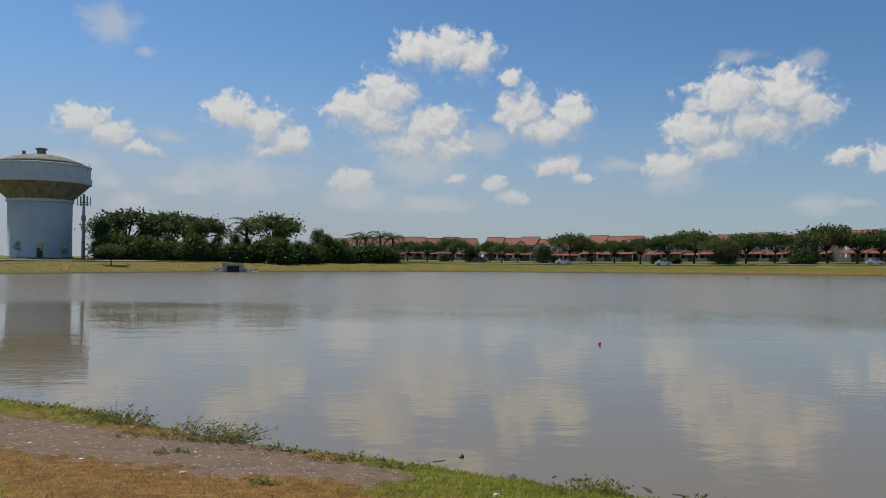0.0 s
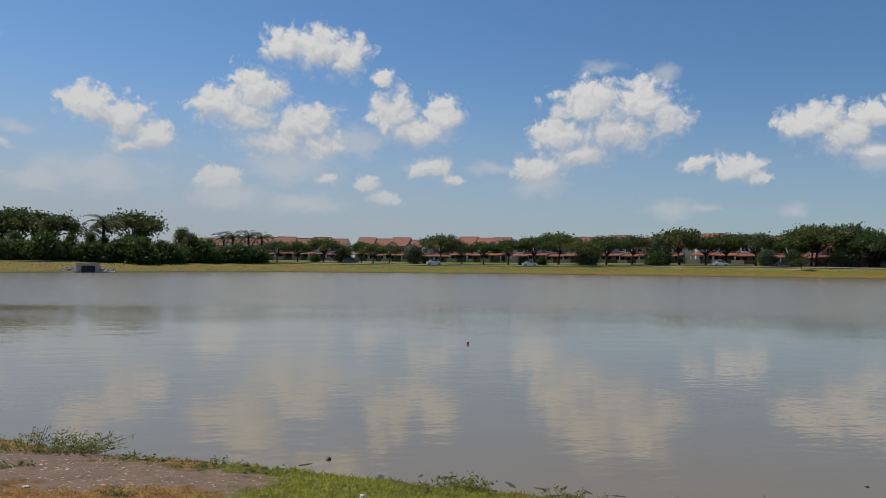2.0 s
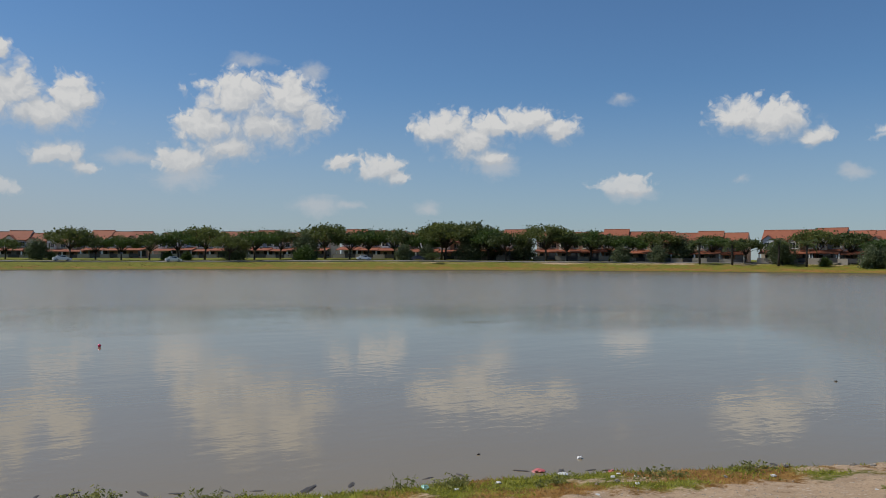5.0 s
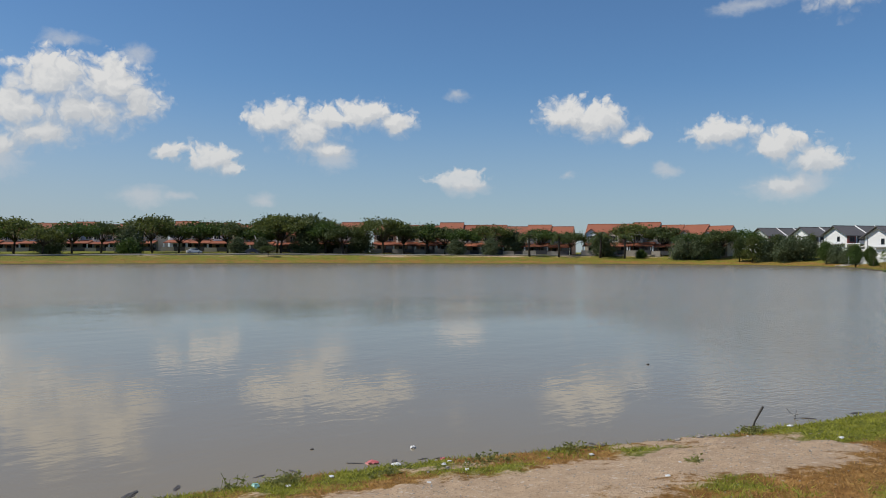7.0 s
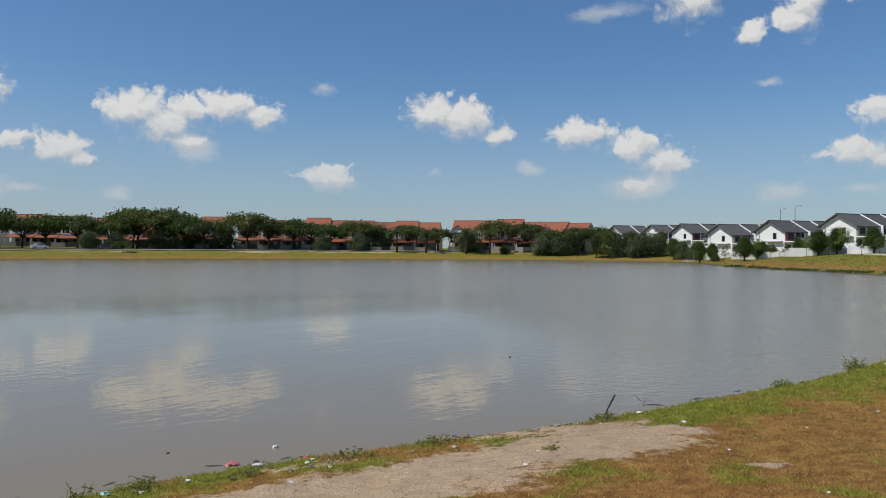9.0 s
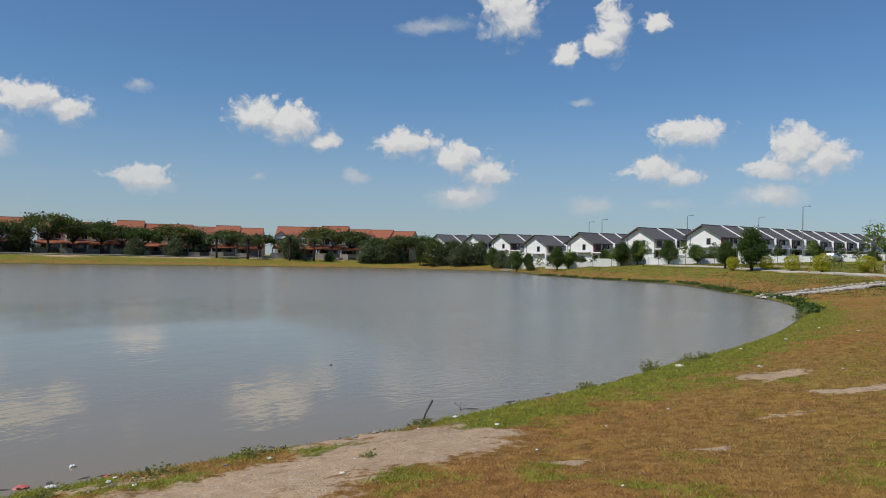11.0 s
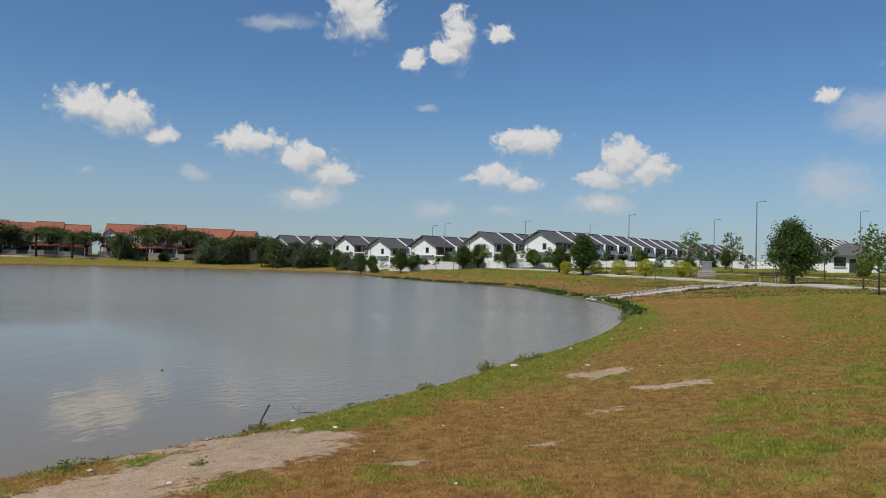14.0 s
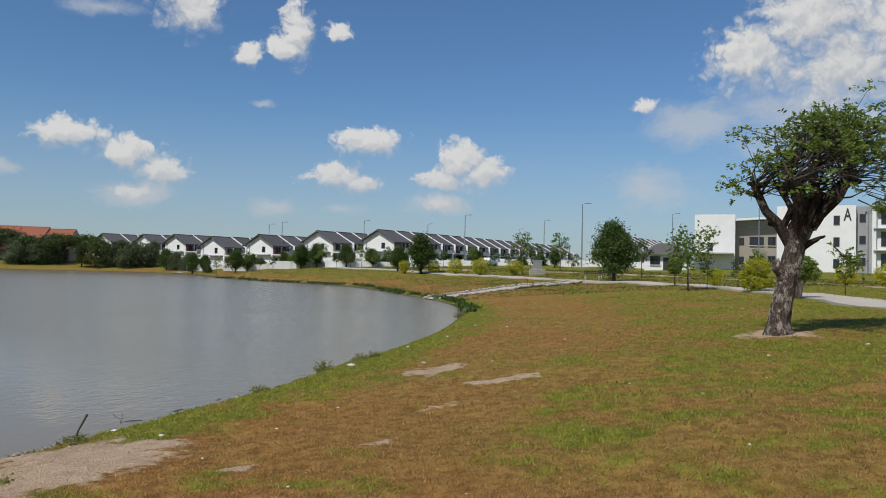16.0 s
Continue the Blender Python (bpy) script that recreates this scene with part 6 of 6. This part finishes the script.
def litter(x, y, size, mat, name, label, category, seed, flat=0.35, afloat=False, group="litter on the bank"):
    z = 0.0 if afloat else max(on_ground(x, y), 0.0)
    size *= 0.42 if not afloat else 0.7
    ob = part(name, crumple(seed, size, flat), mat, m=pose(x, y, z + size * flat * 0.25, 0, 0, seed * 47))
    if name == "driftwood":
        ob.scale = (1.0, 0.28, 1.0)
    return tagged(ob, label, category, group)


BAG = ("plastic_scrap", "crumpled grubby white plastic scrap on the ground", "litter")
for k, (x, y, s) in enumerate(((6.4, 6.95, 0.28), (6.75, 6.5, 0.16), (6.9, 6.55, 0.12), (7.05, 6.4, 0.14), (8.2, 5.4, 0.18), (10.9, 3.4, 0.22), (11.6, 4.3, 0.2), (15.2, 3.4, 0.2), (6.9, 3.7, 0.13), (8.6, 2.2, 0.1), (20.1, 1.7, 0.45),
                              (18.8, -0.1, 0.3), (15.1, -6.7, 0.2), (16.5, -9.4, 0.24), (17.3, -1.6, 0.16), (-2.9, 8.5, 0.14), (-4.2, 9.0, 0.16), (-6.0, 10.2, 0.22), (-5.2, 9.8, 0.12), (-4.6, 11.5, 0.16), (-2.8, 9.5, 0.12), (-3.2, 9.9, 0.1),
                              (5.4, 6.9, 0.16), (4.9, 7.0, 0.14), (3.6, 7.6, 0.12), (2.9, 7.9, 0.15), (5.8, 5.8, 0.12), (6.5, 5.9, 0.13), (22, -4, 0.2), (26, -6, 0.25), (30, -3.2, 0.28), (13, -3.5, 0.12), (11, -4, 0.12), (9, -3.1, 0.1), (12.5, 1.2, 0.14), (28, -0.9, 0.3), (33, -2.2, 0.3), (24.5, 0.4, 0.25))):
    litter(x, y, s, "white_plastic", *BAG, 400 + k)
rng = np.random.default_rng(77)
for k in range(46):
    r, a = 5.5 * (26 / 5.5) ** rng.uniform(), radians(rng.uniform(-122, -60))
    x, y = -math.sin(a) * r, math.cos(a) * r
    if shore_gap([x], [y])[0] > 0.4:
        litter(x, y, rng.uniform(0.04, 0.1), "white_plastic" if k % 3 else "straw", "paper_scrap", "tiny pale paper scrap on dry turf", "litter", 500 + k)
litter(6.5, 7.5, 0.22, "red_plastic", "plastic_bag", "faded red plastic bag in the shallows", "litter", 450, 0.3, True)
litter(7.0, 6.75, 0.2, "red_plastic", "plastic_bag", "faded red plastic bag on the bank", "litter", 451)
litter(4.6, 7.15, 0.2, "green_plastic", "plastic_bottle", "pale green crushed plastic bottle on the bank", "bottle", 452, 0.8)
litter(0.4, 8.2, 0.19, "white_plastic", "plastic_cup", "crushed clear-white plastic cup on the grass", "cup", 453, 0.5)
tagged(part("plastic_ball", Shape().lathe([(0.01, -0.05), (0.035, -0.035), (0.05, 0), (0.035, 0.035), (0.01, 0.05)], 16), "pink_plastic", m=pose(4.8, 25.1, 0.04), smooth=True), "small bright pink ball floating on the lake", "ball")
for k, (x, y, s, f) in enumerate(((0.1, 10.6, 0.1, 0.8), (7.4, 7.7, 0.11, 0.6), (17.0, 9.6, 0.09, 0.5), (6.4, 8.6, 0.06, 0.5))):
    litter(x, y, s, "driftwood" if k != 1 else "white_plastic", "floating_scrap", "small scrap floating on the lake", "litter", 460 + k, f, True)
for k, (x, y, s) in enumerate(((6.35, 7.65, 0.3), (7.1, 7.2, 0.22), (6.75, 7.35, 0.35), (5.6, 7.9, 0.3), (7.3, 7.05, 0.3), (5.2, 8.0, 0.22), (4.3, 8.25, 0.3), (2.2, 9.2, 0.35), (2.5, 9.0, 0.25), (1.5, 9.6, 0.4), (1.2, 9.7, 0.2), (3.0, 8.8, 0.25), (3.3, 8.6, 0.25),
                              (10.1, 5.5, 0.4), (11.9, 5.0, 0.35), (13.2, 4.6, 0.4), (14.2, 4.2, 0.4), (-0.2, 10.4, 0.3), (9.3, 6.1, 0.3), (8.8, 6.3, 0.3), (15.4, 3.8, 0.3), (3.8, 8.35, 0.5), (0.7, 9.65, 0.45))):
    litter(x, y, s, "driftwood", "driftwood", "dark waterlogged debris floating at the edge", "driftwood", 470 + k, 0.05, True, "floating debris")
for k, (x, y, s) in enumerate(((10.2, 4.98, 0.26), (10.45, 4.95, 0.2), (10.7, 4.85, 0.26), (10.9, 4.8, 0.16), (9.9, 5.15, 0.2), (9.6, 5.25, 0.15), (8.9, 5.7, 0.16), (8.5, 5.85, 0.14), (-2.4, 10.35, 0.22), (-2.15, 10.25, 0.26), (-1.9, 10.2, 0.2), (-1.35, 9.95, 0.2),
                              (-0.9, 9.95, 0.22), (3.9, 7.8, 0.22), (3.5, 8.0, 0.18), (1.9, 8.75, 0.18), (4.0, 7.7, 0.15), (12.0, 4.4, 0.18), (14.0, 3.8, 0.25), (14.3, 3.7, 0.2), (16.5, 2.9, 0.2), (-4.55, 11.85, 0.2), (7.6, 5.6, 0.12), (6.2, 6.2, 0.12), (6.4, 6.1, 0.16), (9.2, 3.2, 0.08))):
    litter(x, y, s, "rock", "bank_stone", "dull grey-brown stone at the water's edge", "stone", 520 + k, 0.6, False, "stones on the bank")
pebble_rng = np.random.default_rng(88)
peb = Shape()
pick = pebble_rng.integers(0, 9, 1500)
base = np.array([b[:4] for b in BLOTS])[pick]
px, py = base[:, 0] + pebble_rng.normal(size=1500) * base[:, 2] * 0.7, base[:, 1] + pebble_rng.normal(size=1500) * base[:, 3] * 0.7
pgap = shore_gap(px, py)
for x, y, z, g in zip(px, py, ground_height(px, py, pgap), pgap):
    if g < 0.2:
        continue
    s, a = pebble_rng.uniform(0.004, 0.014), pebble_rng.uniform(0, 6.28)
    c, d = math.cos(a) * s, math.sin(a) * s
    peb.add([(x + c, y + d, z), (x - d, y + c, z), (x - c, y - d, z), (x + d, y - c, z), (x, y, z + s * 0.8)], [(0, 1, 4), (1, 2, 4), (2, 3, 4), (3, 0, 4)])
tagged(part("pebbles", peb, "rock"), "scattered pale pebbles on bare soil", "pebbles", kind="stuff")

# a leaning stick and a bare twig in the shallows
sx0, sy0 = 11.2, 4.74
tagged(part("leaning_stick", Shape().tube([(0, 0, -0.15), (0.09, 0.0, 0.19), (0.2, 0.0, 0.41)], [0.014, 0.013, 0.016], 7), "driftwood", m=pose(sx0, sy0, 0.05, 0, 0, -68)), "thin dark stick leaning at the water's edge", "stick")
twig = Shape()
for a, b in (((0, 0, -0.05), (0.06, 0, 0.26)), ((0.02, 0, 0.08), (-0.16, 0.05, 0.2)), ((0.03, 0, 0.12), (0.24, -0.03, 0.17)), ((0.0, 0, 0.02), (0.34, 0.02, 0.05)), ((-0.1, 0.03, 0.15), (-0.2, 0.0, 0.28))):
    twig.tube([a, b], [0.008, 0.004], 5)
tagged(part("bare_twig", twig, "driftwood", m=pose(13.0, 4.75, 0, 0, 0, -68) @ Matrix.Scale(0.6, 4)), "bare forked twig poking out of the shallows", "twig")
